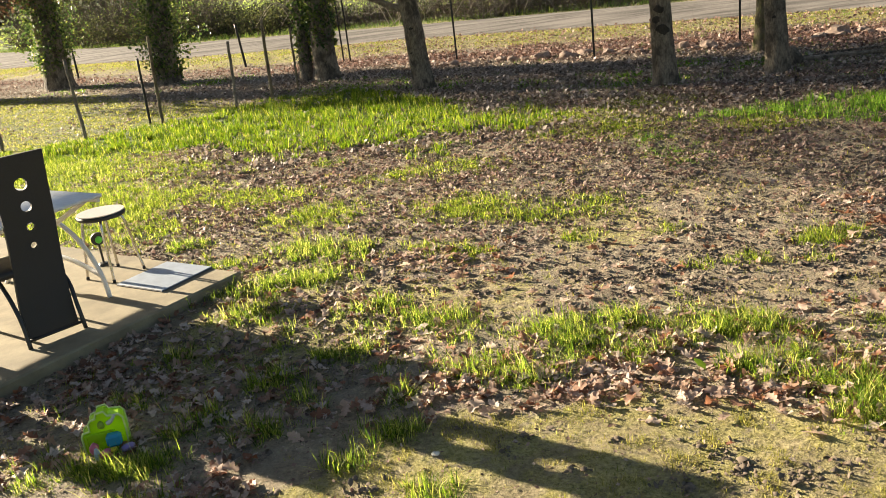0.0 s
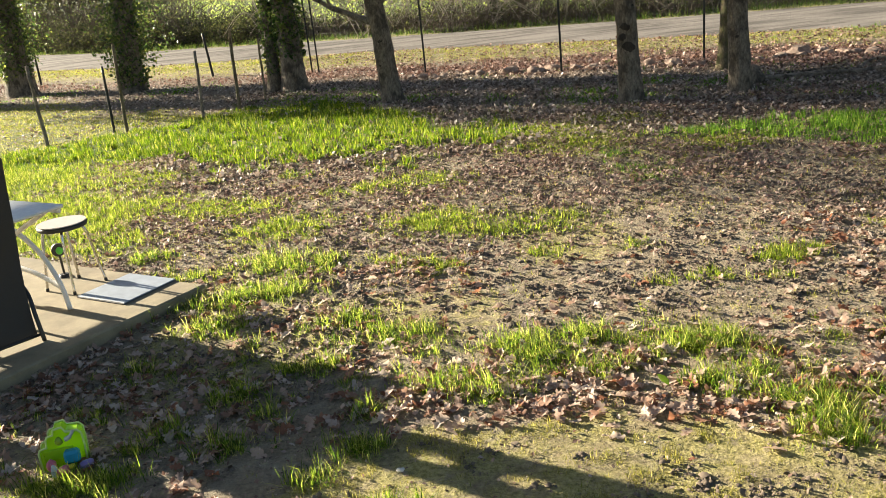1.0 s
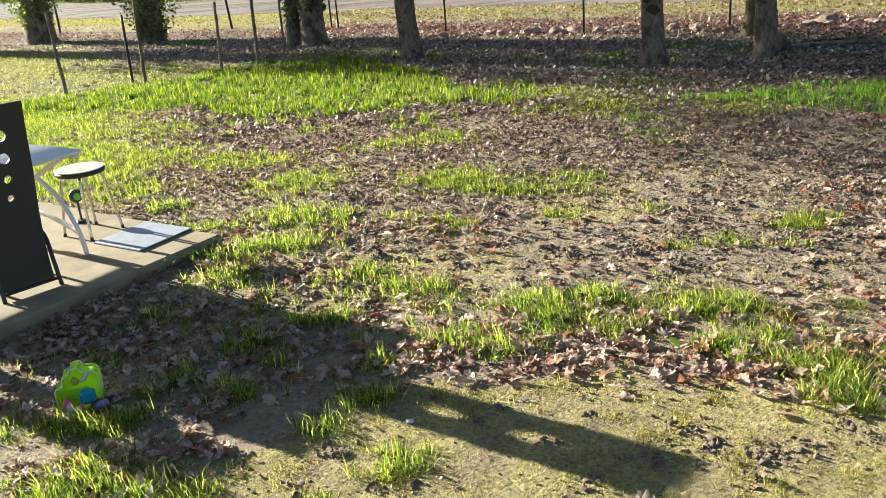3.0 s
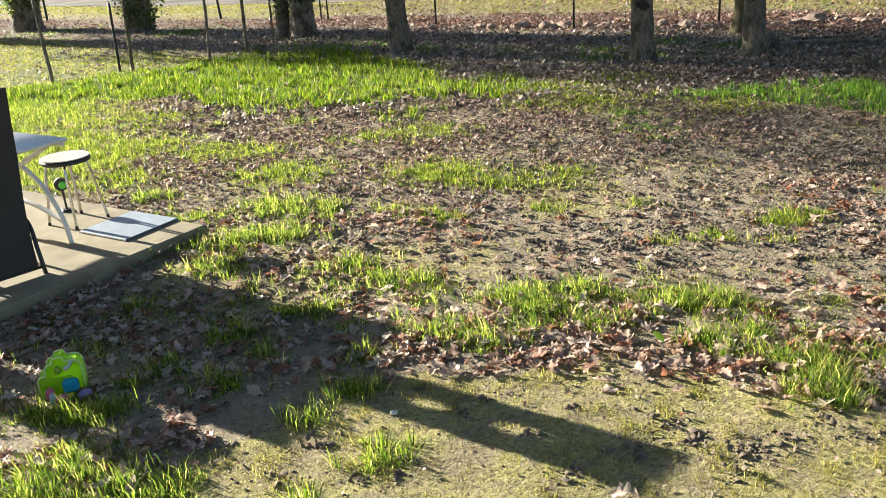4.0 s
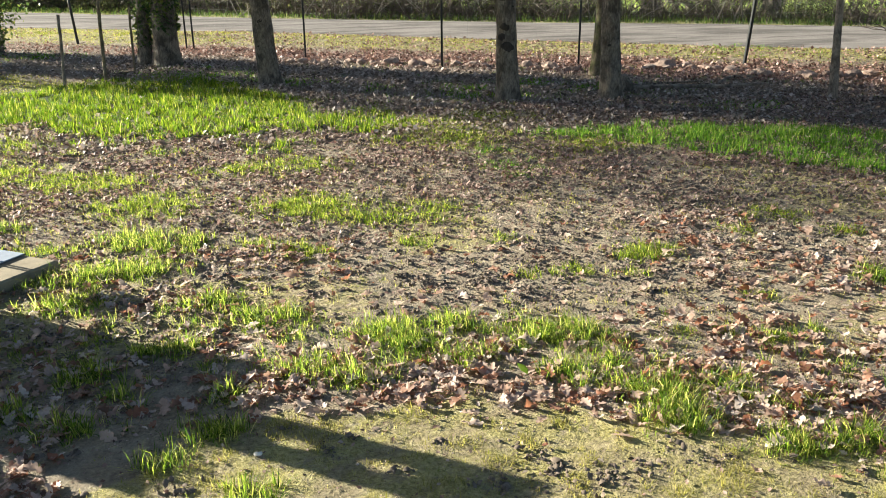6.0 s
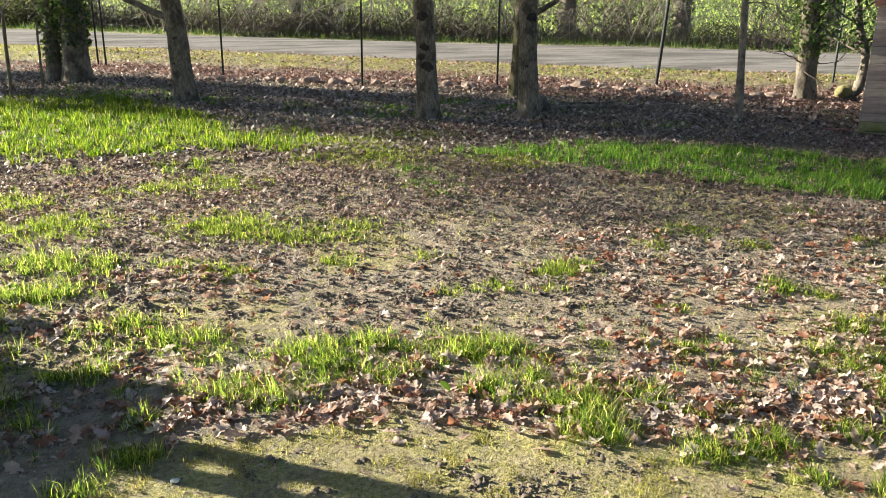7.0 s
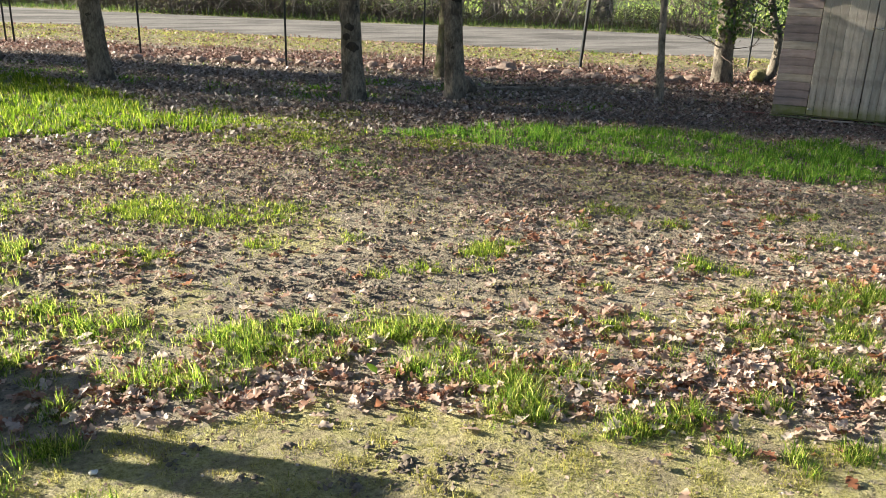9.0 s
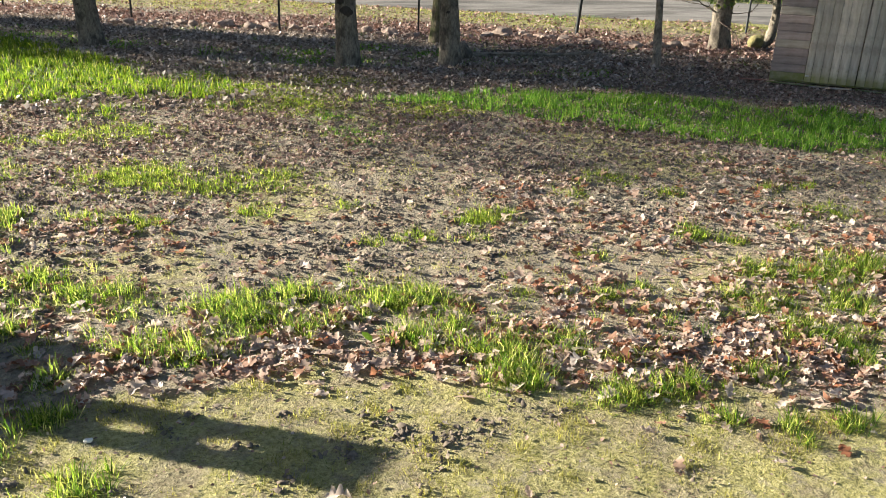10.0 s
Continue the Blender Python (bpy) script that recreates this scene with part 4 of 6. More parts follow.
for sx, sy, off, r, mat, lab in (
    (-5.11, 12.41, (-0.03, -0.01, 1.19), 0.026, BARK_PALE, "pale leaning wooden stake in sunlit grass"),
    (-4.35, 13.07, (0.03, 0.01, 1.02), 0.020, POST_METAL, "dark thin metal stake in grass"),
    (-4.17, 13.09, (0.07, 0.02, 1.33), 0.026, STAKE_WOOD, "brown wooden stake in grass beside a dark one"),
    (-3.11, 13.72, (0.06, 0.01, 1.07), 0.024, BARK_PALE, "pale wooden stake at the edge of grass"),
    (-2.60, 14.22, (0.05, 0.01, 1.34), 0.027, STAKE_WOOD, "tall brown wooden stake at the edge of grass"),
    (-2.28, 15.20, (0.03, 0.00, 1.10), 0.020, STAKE_WOOD, "thin wooden stake beside an ivy-clad tree"),
    (-6.27, 12.17, (0.05, 0.02, 0.95), 0.026, BARK_PALE, "pale wooden stake in sunlit grass"),
    (-4.34, 21.11, (-0.08, -0.02, 1.05), 0.030, POST_METAL, "dark metal stake on the road verge"),
    (-9.74, 24.20, (0.01, 0.01, 0.85), 0.030, POST_METAL, "dark metal stake on the road verge"),
):
    stake(sx, sy, off, r, mat, lab)


def build_fence():
    spots = [(-1.74, 19.15, 2.0), (-1.58, 19.02, 2.1), (0.70, 16.57, 1.75), (3.00, 14.60, 1.75), (5.35, 14.05, 1.6), (8.22, 13.46, 1.5), (11.4, 12.6, 1.5), (15.0, 11.4, 1.5)]
    fe = thing("wire_fence", pose(0, 0, 0), "wire mesh fence on thin dark metal posts", "fence")
    for x, y, h in spots:
        z = float(ground_z(x, y))
        bm = bmesh.new()
        if x == 8.22:
            # one stouter post that leans
            tube(bm, [(x, y, z - 0.15), (x + 0.09, y - 0.05, z + h + 0.1)], 0.032, 10)
        else:
            box(bm, (0.036, 0.008, h + 0.2), at(x, y, z + h / 2 - 0.1), 0.002)
            box(bm, (0.008, 0.036, h + 0.2), at(x, y + 0.018, z + h / 2 - 0.1), 0.002)
        part("post", bm, POST_METAL, fe, smooth_on=False)
    for (x0, y0, h0), (x1, y1, h1) in zip(spots[1:], spots[2:]):
        n = int(math.hypot(x1 - x0, y1 - y0) / 0.15)
        bm = bmesh.new()
        for k in range(n + 1):
            t = k / n
            x, y = x0 + (x1 - x0) * t, y0 + (y1 - y0) * t
            z = float(ground_z(x, y))
            tube(bm, [(x, y, z + 0.02), (x, y, z + 1.35)], 0.0006, 3)
        for k in range(9):
            z = 0.05 + 1.3 * k / 8
            tube(bm, [(x0, y0, z + float(ground_z(x0, y0))), (x1, y1, z + float(ground_z(x1, y1)))], 0.0006, 3)
        part("wire_mesh", bm, WIRE, fe, "thin galvanised wire mesh")


build_fence()


# ---- trees ----
LEAF_V = np.array([(0, 0, 0), (0.35, 0.35, 0.06), (0.28, 0.75, 0.04), (0, 1.0, -0.05), (-0.28, 0.75, 0.04), (-0.35, 0.35, 0.06), (0, 0.55, -0.03)], float)
LEAF_F = np.array([(0, 1, 6), (1, 2, 6), (2, 3, 6), (3, 4, 6), (4, 5, 6), (5, 0, 6)])


CARD_V = np.array([(0, 0, 0), (0.36, 0.5, 0.09), (0, 1.0, -0.04), (-0.36, 0.5, 0.09)], float)
CARD_F = np.array([(0, 1, 2), (0, 2, 3)])


def foliage(name, spots, sizes, mat, parent, label="", rng=None):
    n = len(spots)
    rng = rng or RNG
    m = turns(rng.uniform(0, 6.283, n), rng.uniform(-1.2, 1.3, n), rng.uniform(-0.8, 0.8, n))
    v, f = scatter(CARD_V, CARD_F, spots, m, sizes)
    return add_mesh(name, fast_mesh(name, v, f), mat, parent, label)


def sprays(bm, start, way, length, r, rnd, depth=0):
    """A limb that forks into thinner twigs; returns the points along its outer part."""
    pts = [Vector(start)]
    d = Vector(way).normalized()
    n = 6 if depth < 2 else 4
    for _ in range(n):
        d = (d + Vector((rnd.gauss(0, 0.22), rnd.gauss(0, 0.22), rnd.gauss(0.03, 0.16)))).normalized()
        pts.append(pts[-1] + d * (length / n))
    seg = (7, 5, 4, 3)[min(depth, 3)]
    tube(bm, pts, [r * (1 - 0.7 * k / n) for k in range(n + 1)], seg, cap=False)
    tips = [pts[-1], pts[-2]]
    if depth < 3 and length > 0.25:
        for k in range(3 if depth < 2 else 2):
            i = rnd.randint(2, n)
            w = (d + Vector((rnd.gauss(0, 0.7), rnd.gauss(0, 0.7), rnd.gauss(0.1, 0.5)))).normalized()
            tips += sprays(bm, pts[i], w, length * rnd.uniform(0.45, 0.7), r * 0.5 * (1 - 0.5 * i / n) + 0.002, rnd, depth + 1)
    return tips


def build_tree(x, y, off, r, height, label, mat, seed, ivy=0, limbs=6, first=2.2, ivy_from=0.3, low_limbs=(), crown=0, spread=2.5, shift=(0.0, 0.0), crown_low=2.9, flare=1.35, bushy=0, ivy_top=4.2, knots=()):
    """A tapered trunk that leans by off over its visible height, limbs above, ivy where it climbs."""
    rnd = random.Random(seed)
    rng = np.random.default_rng(seed)
    z0 = float(ground_z(x, y)) - 0.06
    tr = thing("tree", Matrix.Translation((x, y, z0)), label, "tree", "trees along the fence")
    per = Vector(off) / off[2]
    pts, rad = [], []
    n = 44
    for k in range(n + 1):
        h = height * (k / n) ** 1.25
        p = Vector((per.x * h, per.y * h, h)) + Vector((noise.noise((h * 0.5, seed, 1)), noise.noise((h * 0.5, seed, 9)), 0)) * 0.05 * min(1.0, h)
        pts.append(p)
        rad.append(r * (1 + (flare - 1) * math.exp(-h / 0.16)) * (1 - 0.62 * h / height) * (1 + 0.05 * noise.noise((h * 1.7, seed, 4))))
    bm = bmesh.new()
    tube(bm, pts, rad, 26, 0.12, seed)
    part("trunk", bm, mat, tr)

    def on_trunk(h):
        k = min(range(n + 1), key=lambda i: abs(pts[i].z - h))
        return pts[k], rad[k]

    for h, a, s in knots:
        p, rr = on_trunk(h)
        bm = bmesh.new()
        lump(bm, (0.026, s, s * 0.8), Matrix.Translation(p + Vector((math.cos(radians(a)), math.sin(radians(a)), 0)) * (rr - 0.006)) @ Matrix.Rotation(radians(a), 4, "Z"), h * 9, 0.35, 2)
        part("knot", bm, KNOT, tr, "dark scarred knot")
    for k in range(limbs):
        h = first + (height - first - 0.3) * (k + rnd.random() * 0.6) / max(limbs, 1)
        p, rr = on_trunk(h)
        a = rnd.uniform(0, 6.283)
        bm = bmesh.new()
        sprays(bm, p, (math.cos(a), math.sin(a), 0.55), rnd.uniform(1.2, 2.2), rr * 0.42, rnd)
        part("limb", bm, TWIG if rr < 0.06 else mat, tr)
    for h, a, ln, rr, up in low_limbs:
        p, _ = on_trunk(h)
        bm = bmesh.new()
        sprays(bm, p, (math.cos(radians(a)), math.sin(radians(a)), up), ln, rr, rnd)
        part("limb", bm, TWIG if rr < 0.04 else mat, tr)
    if crown:
        # loose clumps of leaves above the camera's view, added to shade the ground
        heads = 150
        ca, cr = rng.uniform(0, 6.283, heads), rng.random(heads) ** 0.5 * spread
        hc = np.stack([shift[0] + np.cos(ca) * cr, shift[1] + np.sin(ca) * cr, rng.uniform(crown_low, height, heads)], -1)
        s = hc[rng.integers(0, heads, crown)] + rng.normal(0, 0.28, (crown, 3))
        s[:, 2] = np.maximum(s[:, 2], crown_low - 0.2)
        foliage("crown", s, rng.uniform(0.08, 0.14, (crown, 1)), SHADE_CROWN, tr, "unseen loose crown of brown leaves, added to shade the ground", rng)
    if ivy:
        h = ivy_from + (min(height, ivy_top) - ivy_from) * rng.random(ivy) ** 0.9
        a = rng.uniform(0, 6.283, ivy)
        idx = np.searchsorted(np.array([p.z for p in pts]), h).clip(0, n)
        pc, rc = np.array([tuple(p) for p in pts])[idx], np.array(rad)[idx]
        clump = 0.5 + vnoise(a * 0.8 + seed, h, 0.35, seed)
        out = rc + (0.02 + bushy * rng.random(ivy) ** 2) * clump * smooth(ivy_from - 0.1, ivy_from + 0.8, h)
        s = np.stack([pc[:, 0] + np.cos(a) * out, pc[:, 1] + np.sin(a) * out, h + 0.05 * rng.normal(size=ivy)], -1)
        foliage("ivy", s, rng.uniform(0.05, 0.10, (ivy, 1)), IVY, tr, "dark glossy climbing ivy", rng)
    return tr


build_tree(-9.17, 21.57, (0.02, 0.01, 2.19), 0.34, 7.5, "broad ivy-clad tree by the road verge", BARK, 11, ivy=4000, bushy=0.55, ivy_from=0.5, ivy_top=2.9, limbs=3, first=4.0, crown=2000, spread=1.1, shift=(-0.4, -0.6), crown_low=3.2)
build_tree(-5.84, 19.51, (0.13, 0.04, 1.85), 0.26, 7.0, "ivy-covered tree trunk with leafy sides", BARK, 12, ivy=3600, bushy=0.6, ivy_from=0.15, ivy_top=2.5, limbs=3, first=4.0, crown=5200, spread=1.5, shift=(0.4, 0.6), crown_low=3.6)
build_tree(-2.24, 16.33, (0.07, 0.01, 1.53), 0.13, 6.0, "slim ivy-clad trunk beside a thicker one", BARK, 13, ivy=2200, bushy=0.10, ivy_from=0.4, crown=1500)
build_tree(-1.82, 16.13, (-0.02, 0.0, 1.50), 0.23, 7.0, "thick ivy-clad tree trunk, bare at its foot", BARK, 14, ivy=4200, bushy=0.14, ivy_from=0.7, crown=1500, spread=2.0)
build_tree(0.0, 13.28, (-0.12, 0.0, 1.38), 0.165, 6.5, "bare forked tree trunk leaning slightly", BARK, 15, knots=((1.0, 260, 0.08), (0.62, 230, 0.06)), low_limbs=((1.25, 165, 1.6, 0.06, 0.35), (1.6, 10, 1.2, 0.05, 0.8)), crown=4300, spread=2.0, shift=(-0.1, -0.5), crown_low=2.4)
build_tree(3.16, 10.88, (-0.06, 0.02, 1.08), 0.152, 6.5, "straight bare oak trunk with dark knots", BARK, 16, knots=((0.82, 258, 0.17), (0.88, 225, 0.11), (1.06, 250, 0.12), (1.47, 245, 0.16), (1.3, 300, 0.08)), crown=2200, spread=1.7, shift=(-0.6, -1.1))
build_tree(4.60, 10.78, (-0.03, 0.01, 0.92), 0.142, 6.5, "straight bare oak trunk in leaf litter", BARK, 17, knots=((1.35, 270, 0.15), (0.75, 240, 0.06)), low_limbs=((1.45, -10, 1.3, 0.045, 0.5),), crown=900)
build_tree(5.20, 12.80, (0.05, -0.02, 1.62), 0.12, 6.5, "mossy green trunk close behind another trunk", BARK_GREEN, 18)
build_tree(9.85, 11.47, (-0.10, 0.08, 1.74), 0.17, 6.5, "ivy-hung tree trunk with low dead twigs", BARK, 19, ivy=3000, bushy=0.45, ivy_from=0.75, low_limbs=((0.62, 190, 0.9, 0.016, 0.1), (0.55, 200, 0.8, 0.012, -0.05), (0.6, 330, 0.5, 0.012, 0.1)))
build_tree(7.42, 9.88, (-0.08, 0.06, 1.69), 0.058, 5.0, "slender pale trunk standing in leaf litter", BARK_PALE, 20, limbs=5, first=1.9, low_limbs=((1.62, -60, 0.7, 0.012, 0.15),), flare=1.25)


# Added out of view: its dense crown shades the ground along the tree row.
build_tree(-11.0, 20.9, (0.02, 0.0, 2.0), 0.28, 8.0, "unseen ivy-clad tree added along the verge to cast shade", BARK, 21, ivy=4000, bushy=0.5, crown=11000, spread=1.75, crown_low=2.2)


# Added out of view: the high, offset crown softly dims the lawn's right side.
build_tree(-15.3, 23.5, (0.02, 0.0, 2.0), 0.30, 10.0, "unseen tall tree added far along the verge to shade the lawn", BARK, 22, ivy=2500, bushy=0.4, crown=2600, spread=1.5, shift=(-1.6, -2.3), crown_low=7.2)


def build_crooked_tree():
    x, y = 10.62, 11.30
    z0 = float(ground_z(x, y))
    tr = thing("tree", Matrix.Translation((x, y, z0 - 0.03)), "small crooked trunk growing from a mossy burl", "tree", "trees along the fence")
    side = Vector((0.73, -0.68, 0))
    bm = bmesh.new()
    line = [side * -0.10 + Vector((0, 0, 0.12)), side * 0.06 + Vector((0, 0, 0.17)), side * 0.13 + Vector((0, 0, 0.40)), side * 0.13 + Vector((0, 0, 0.75)), side * -0.02 + Vector((0, 0, 1.2)), side * -0.10 + Vector((0, 0, 1.8)), side * 0.0 + Vector((0, 0, 3.4))]
    p = bend(line, 8)
    tube(bm, p, [0.10 - 0.055 * k / (len(p) - 1) for k in range(len(p))], 16, 0.15, 4)
    part("trunk", bm, BARK, tr)
    bm = bmesh.new()
    lump(bm, (0.34, 0.28, 0.28), at(side.x * -0.1, side.y * -0.1, 0.13), 4.4, 0.15, 3)
    part("burl", bm, BURL, tr, "yellow-green mossy burl")
    rnd = random.Random(3)
    bm = bmesh.new()
    for k in range(5):
        sprays(bm, p[24 + 4 * k], (rnd.gauss(0, 1), rnd.gauss(0, 1), 0.6), 1.1, 0.02, rnd, 1)
    part("limb", bm, TWIG, tr)
    rng = np.random.default_rng(9)
    n = 1500
    s = np.stack([rng.normal(0.15, 0.45, n), rng.normal(-0.05, 0.4, n), rng.uniform(0.9, 2.6, n)], -1)
    foliage("foliage", s, rng.uniform(0.05, 0.09, (n, 1)), IVY, tr, "sparse evergreen leaves", rng)


build_crooked_tree()


# ---- shrubs past the road, woods, stones, branches ----
def shrub_meshes(seed, twigs, leaves, w, h, leaf_low=0.0):
    rnd, rng = random.Random(seed), np.random.default_rng(seed)
    bm = bmesh.new()
    for k in range(twigs):
        a, q = rnd.uniform(0, 6.283), rnd.random() ** 0.5 * w * 0.45
        p = Vector((math.cos(a) * q, math.sin(a) * q, -0.05))
        d = Vector((rnd.gauss(0, 0.4), rnd.gauss(0, 0.4), 1)).normalized()
        pts = [p]
        for _ in range(3):
            d = (d + Vector((rnd.gauss(0, 0.4), rnd.gauss(0, 0.4), rnd.gauss(-0.15, 0.2)))).normalized()
            pts.append(pts[-1] + d * h * rnd.uniform(0.26, 0.46))
        tube(bm, pts, [0.014 - 0.003 * i for i in range(4)], 3, cap=False)
    stems = bpy.data.meshes.new("stems")
    bm.to_mesh(stems)
    bm.free()
    stems.materials.append(TWIG)
    a, q = rng.uniform(0, 6.283, leaves), rng.random(leaves) ** 0.45 * w * 0.55
    z = leaf_low + (h - leaf_low) * rng.random(leaves) * (1.05 - 0.45 * (q / (w * 0.55)) ** 2)
    s = np.stack([np.cos(a) * q, np.sin(a) * q, z], -1) + rng.normal(0, 0.05, (leaves, 3))
    n = leaves
    v, f = scatter(CARD_V, CARD_F, s, turns(rng.uniform(0, 6.283, n), rng.uniform(-1.2, 1.3, n), rng.uniform(-0.8, 0.8, n)), rng.uniform(0.05, 0.11, (n, 1)))
    leaf = fast_mesh("leaves", v, f)
    leaf.materials.append(BRAMBLE)
    return stems, leaf


SHRUBS = {
    "brush": (shrub_meshes(31, 240, 500, 2.4, 0.8), "low dark tangle of bare brush past the road"),
    "leafy": (shrub_meshes(32, 100, 2600, 2.6, 1.15), "leafy bramble shrub past the road"),
    "tall": (shrub_meshes(33, 90, 420, 2.4, 2.2, 0.4), "tall thin hedge shrub with bare stems"),
}


def put_shrub(kind, x, y, turn, s):
    (stems, leaf), lab = SHRUBS[kind]
    sb = thing("shrub", Matrix.Translation((x, y, float(ground_z(x, y)))) @ Matrix.Rotation(turn, 4, "Z") @ Matrix.Scale(s, 4), lab, "shrub", "shrubs past the road")
    for nm, me in (("bramble_stem", stems), ("foliage", leaf)):
        o = new(nm, me)
        o.parent = sb


def build_shrubs():
    rnd = random.Random(77)
    x = -21.0
    while x < 27:
        y = float(far_edge(x))
        slope = float(far_edge(x + 0.5) - far_edge(x - 0.5))
        step = 1.35 / math.sqrt(1 + slope * slope)
        kind = "leafy" if x < -3.5 else ("brush" if x < 8 else ("leafy" if rnd.random() < 0.25 else "brush"))
        put_shrub(kind, x, y + (2.4 if x < 2 else 1.7) + rnd.uniform(-0.2, 0.3), rnd.uniform(0, 6.28), rnd.uniform(0.85, 1.15) * (1.0 if x < 8.5 else 0.55))
        if rnd.random() < (0.95 if x < -7 else 0.45):
            put_shrub("tall", x + rnd.uniform(-0.4, 0.4), y + 3.0 + rnd.uniform(0, 0.8), rnd.uniform(0, 6.28), rnd.uniform(0.8, 1.15) * (1.25 if x < -7 else 1.0))
        x += step


build_shrubs()
build_tree(11.3, 23.9, (0.0, 0.0, 1.5), 0.30, 7.0, "dark trunk in the hedge past the road", BARK, 41, ivy=1200, bushy=0.2)
build_tree(14.6, 22.8, (0.06, -0.03, 1.5), 0.27, 7.0, "dark trunk in the hedge past the road", BARK, 42, ivy=1200, bushy=0.2)
build_tree(17.5, 19.8, (0.05, 0.0, 1.5), 0.22, 6.0, "slim ivied trunk in the hedge past the road", BARK, 43, ivy=1500, bushy=0.3)
build_tree(3.6, 27.5, (-0.05, 0.0, 1.5), 0.15, 6.0, "thin trunk in the hedge past the road", BARK, 44, ivy=400, bushy=0.2)


def build_brush():
    """Heaps of cut and arching bare boughs on the far side of the road."""
    rnd = random.Random(77)
    for x, off, n in ((-3.5, 1.6, 16), (0.5, 1.5, 22), (3.0, 1.7, 22), (5.2, 1.5, 22), (7.6, 1.8, 20), (10.0, 1.6, 18), (13.0, 1.7, 16)):
        y = far_edge(x) + off
        bh = thing("brush_heap", Matrix.Translation((x, y, float(ground_z(x, y)) - 0.05)), "tangled heap of arching bare grey boughs", "brush", "brush heaps past the road")
        for _ in range(n):
            a = rnd.uniform(0, 6.283)
            ln = rnd.uniform(1.0, 2.4)
            up = rnd.uniform(0.5, 1.5)
            st = Vector((rnd.gauss(0, 0.7), rnd.gauss(0, 0.35), 0))
            tip = st + Vector((math.cos(a) * ln, math.sin(a) * ln * 0.5, up * rnd.uniform(0.2, 0.9)))
            mid = (st + tip) * 0.5 + Vector((rnd.gauss(0, 0.15), rnd.gauss(0, 0.15), up * 0.8))
            r = rnd.uniform(0.010, 0.024)
            bm = bmesh.new()
            pts = bend([st, mid, tip], 5)
            tube(bm, pts, [r * (1 - 0.75 * k / len(pts)) for k in range(len(pts))], 5, cap=False)
            for _k in range(3):
                q = pts[rnd.randint(3, len(pts) - 1)]
                tube(bm, [q, q + Vector((rnd.gauss(0, 0.2), rnd.gauss(0, 0.15), rnd.uniform(0, 0.3))), q + Vector((rnd.gauss(0, 0.4), rnd.gauss(0, 0.3), rnd.uniform(0.0, 0.4)))], [r * 0.45, r * 0.3, r * 0.15], 4, cap=False)
            part("bough", bm, BOUGH, bh)


build_brush()


def build_woods():
    rng = np.random.default_rng(61)
    spots = []
    for k in range(64):
        az = radians(-34 + 92 * k / 63)
        d = rng.uniform(95, 125)
        x, y = math.sin(az) * d, math.cos(az) * d
        z = float(ground_z(x, y))
        n = 420
        u = rng.normal(size=(n, 3))
        u /= np.linalg.norm(u, axis=1)[:, None]
        rr = rng.random((n, 1)) ** 0.4
        sz = np.array([rng.uniform(3, 5), rng.uniform(3, 5), rng.uniform(3.5, 6)])
        spots.append(np.array([x, y, z + sz[2] * 0.8]) + u * rr * sz)
    s = np.concatenate(spots)
    n = len(s)
    ob = foliage("woods", s, rng.uniform(0.5, 1.1, (n, 1)), WOODS, None, "", rng)
    tagged(ob, "far belt of dull brown-green winter woods", "woods", kind="stuff")


build_woods()

STONE_SPOTS = [(2.20, 15.25, 0.34), (2.57, 15.03, 0.30), (2.95, 15.16, 0.28), (4.49, 14.37, 0.30), (4.77, 13.92, 0.34), (5.03, 13.49, 0.26), (6.42, 13.46, 0.26), (6.80, 13.60, 0.42), (7.10, 13.46, 0.30), (7.30, 13.18, 0.24), (7.43, 13.01, 0.26), (7.65, 12.90, 0.26), (7.80, 12.12, 0.28), (8.35, 11.76, 0.32), (8.81, 11.69, 0.26), (9.06, 11.65, 0.34), (9.42, 11.74, 0.30), (3.6, 14.75, 0.22), (5.9, 13.6, 0.24), (8.0, 12.6, 0.22), (1.5, 15.7, 0.24)]
STONE_RNG = random.Random(14)
for sx in np.arange(0.4, 9.6, 0.21):
    sy = float(np.interp(sx, [0.4, 2.2, 3.6, 5.0, 6.4, 7.1, 7.8, 9.6], [16.0, 15.2, 14.75, 13.6, 13.5, 13.4, 12.3, 11.7]))
    STONE_SPOTS.append((float(sx), sy + STONE_RNG.gauss(0, 0.10), STONE_RNG.uniform(0.14, 0.24)))
for i, (x, y, s) in enumerate(STONE_SPOTS):
    bm = bmesh.new()
    lump(bm, (s, s * 0.75, s * 0.5), Matrix.Rotation(i * 1.3, 4, "Z"), i * 1.7, 0.3, 2)
    ob = part("stone", bm, STONE, None, smooth_on=False)
    ob.matrix_world = at(x, y, float(ground_z(x, y)) + s * 0.12)
    tagged(ob, "large rough field stone edging the bank" if s > 0.29 else "rough tan field stone half sunk in leaves", "stone", "stones along the bank")


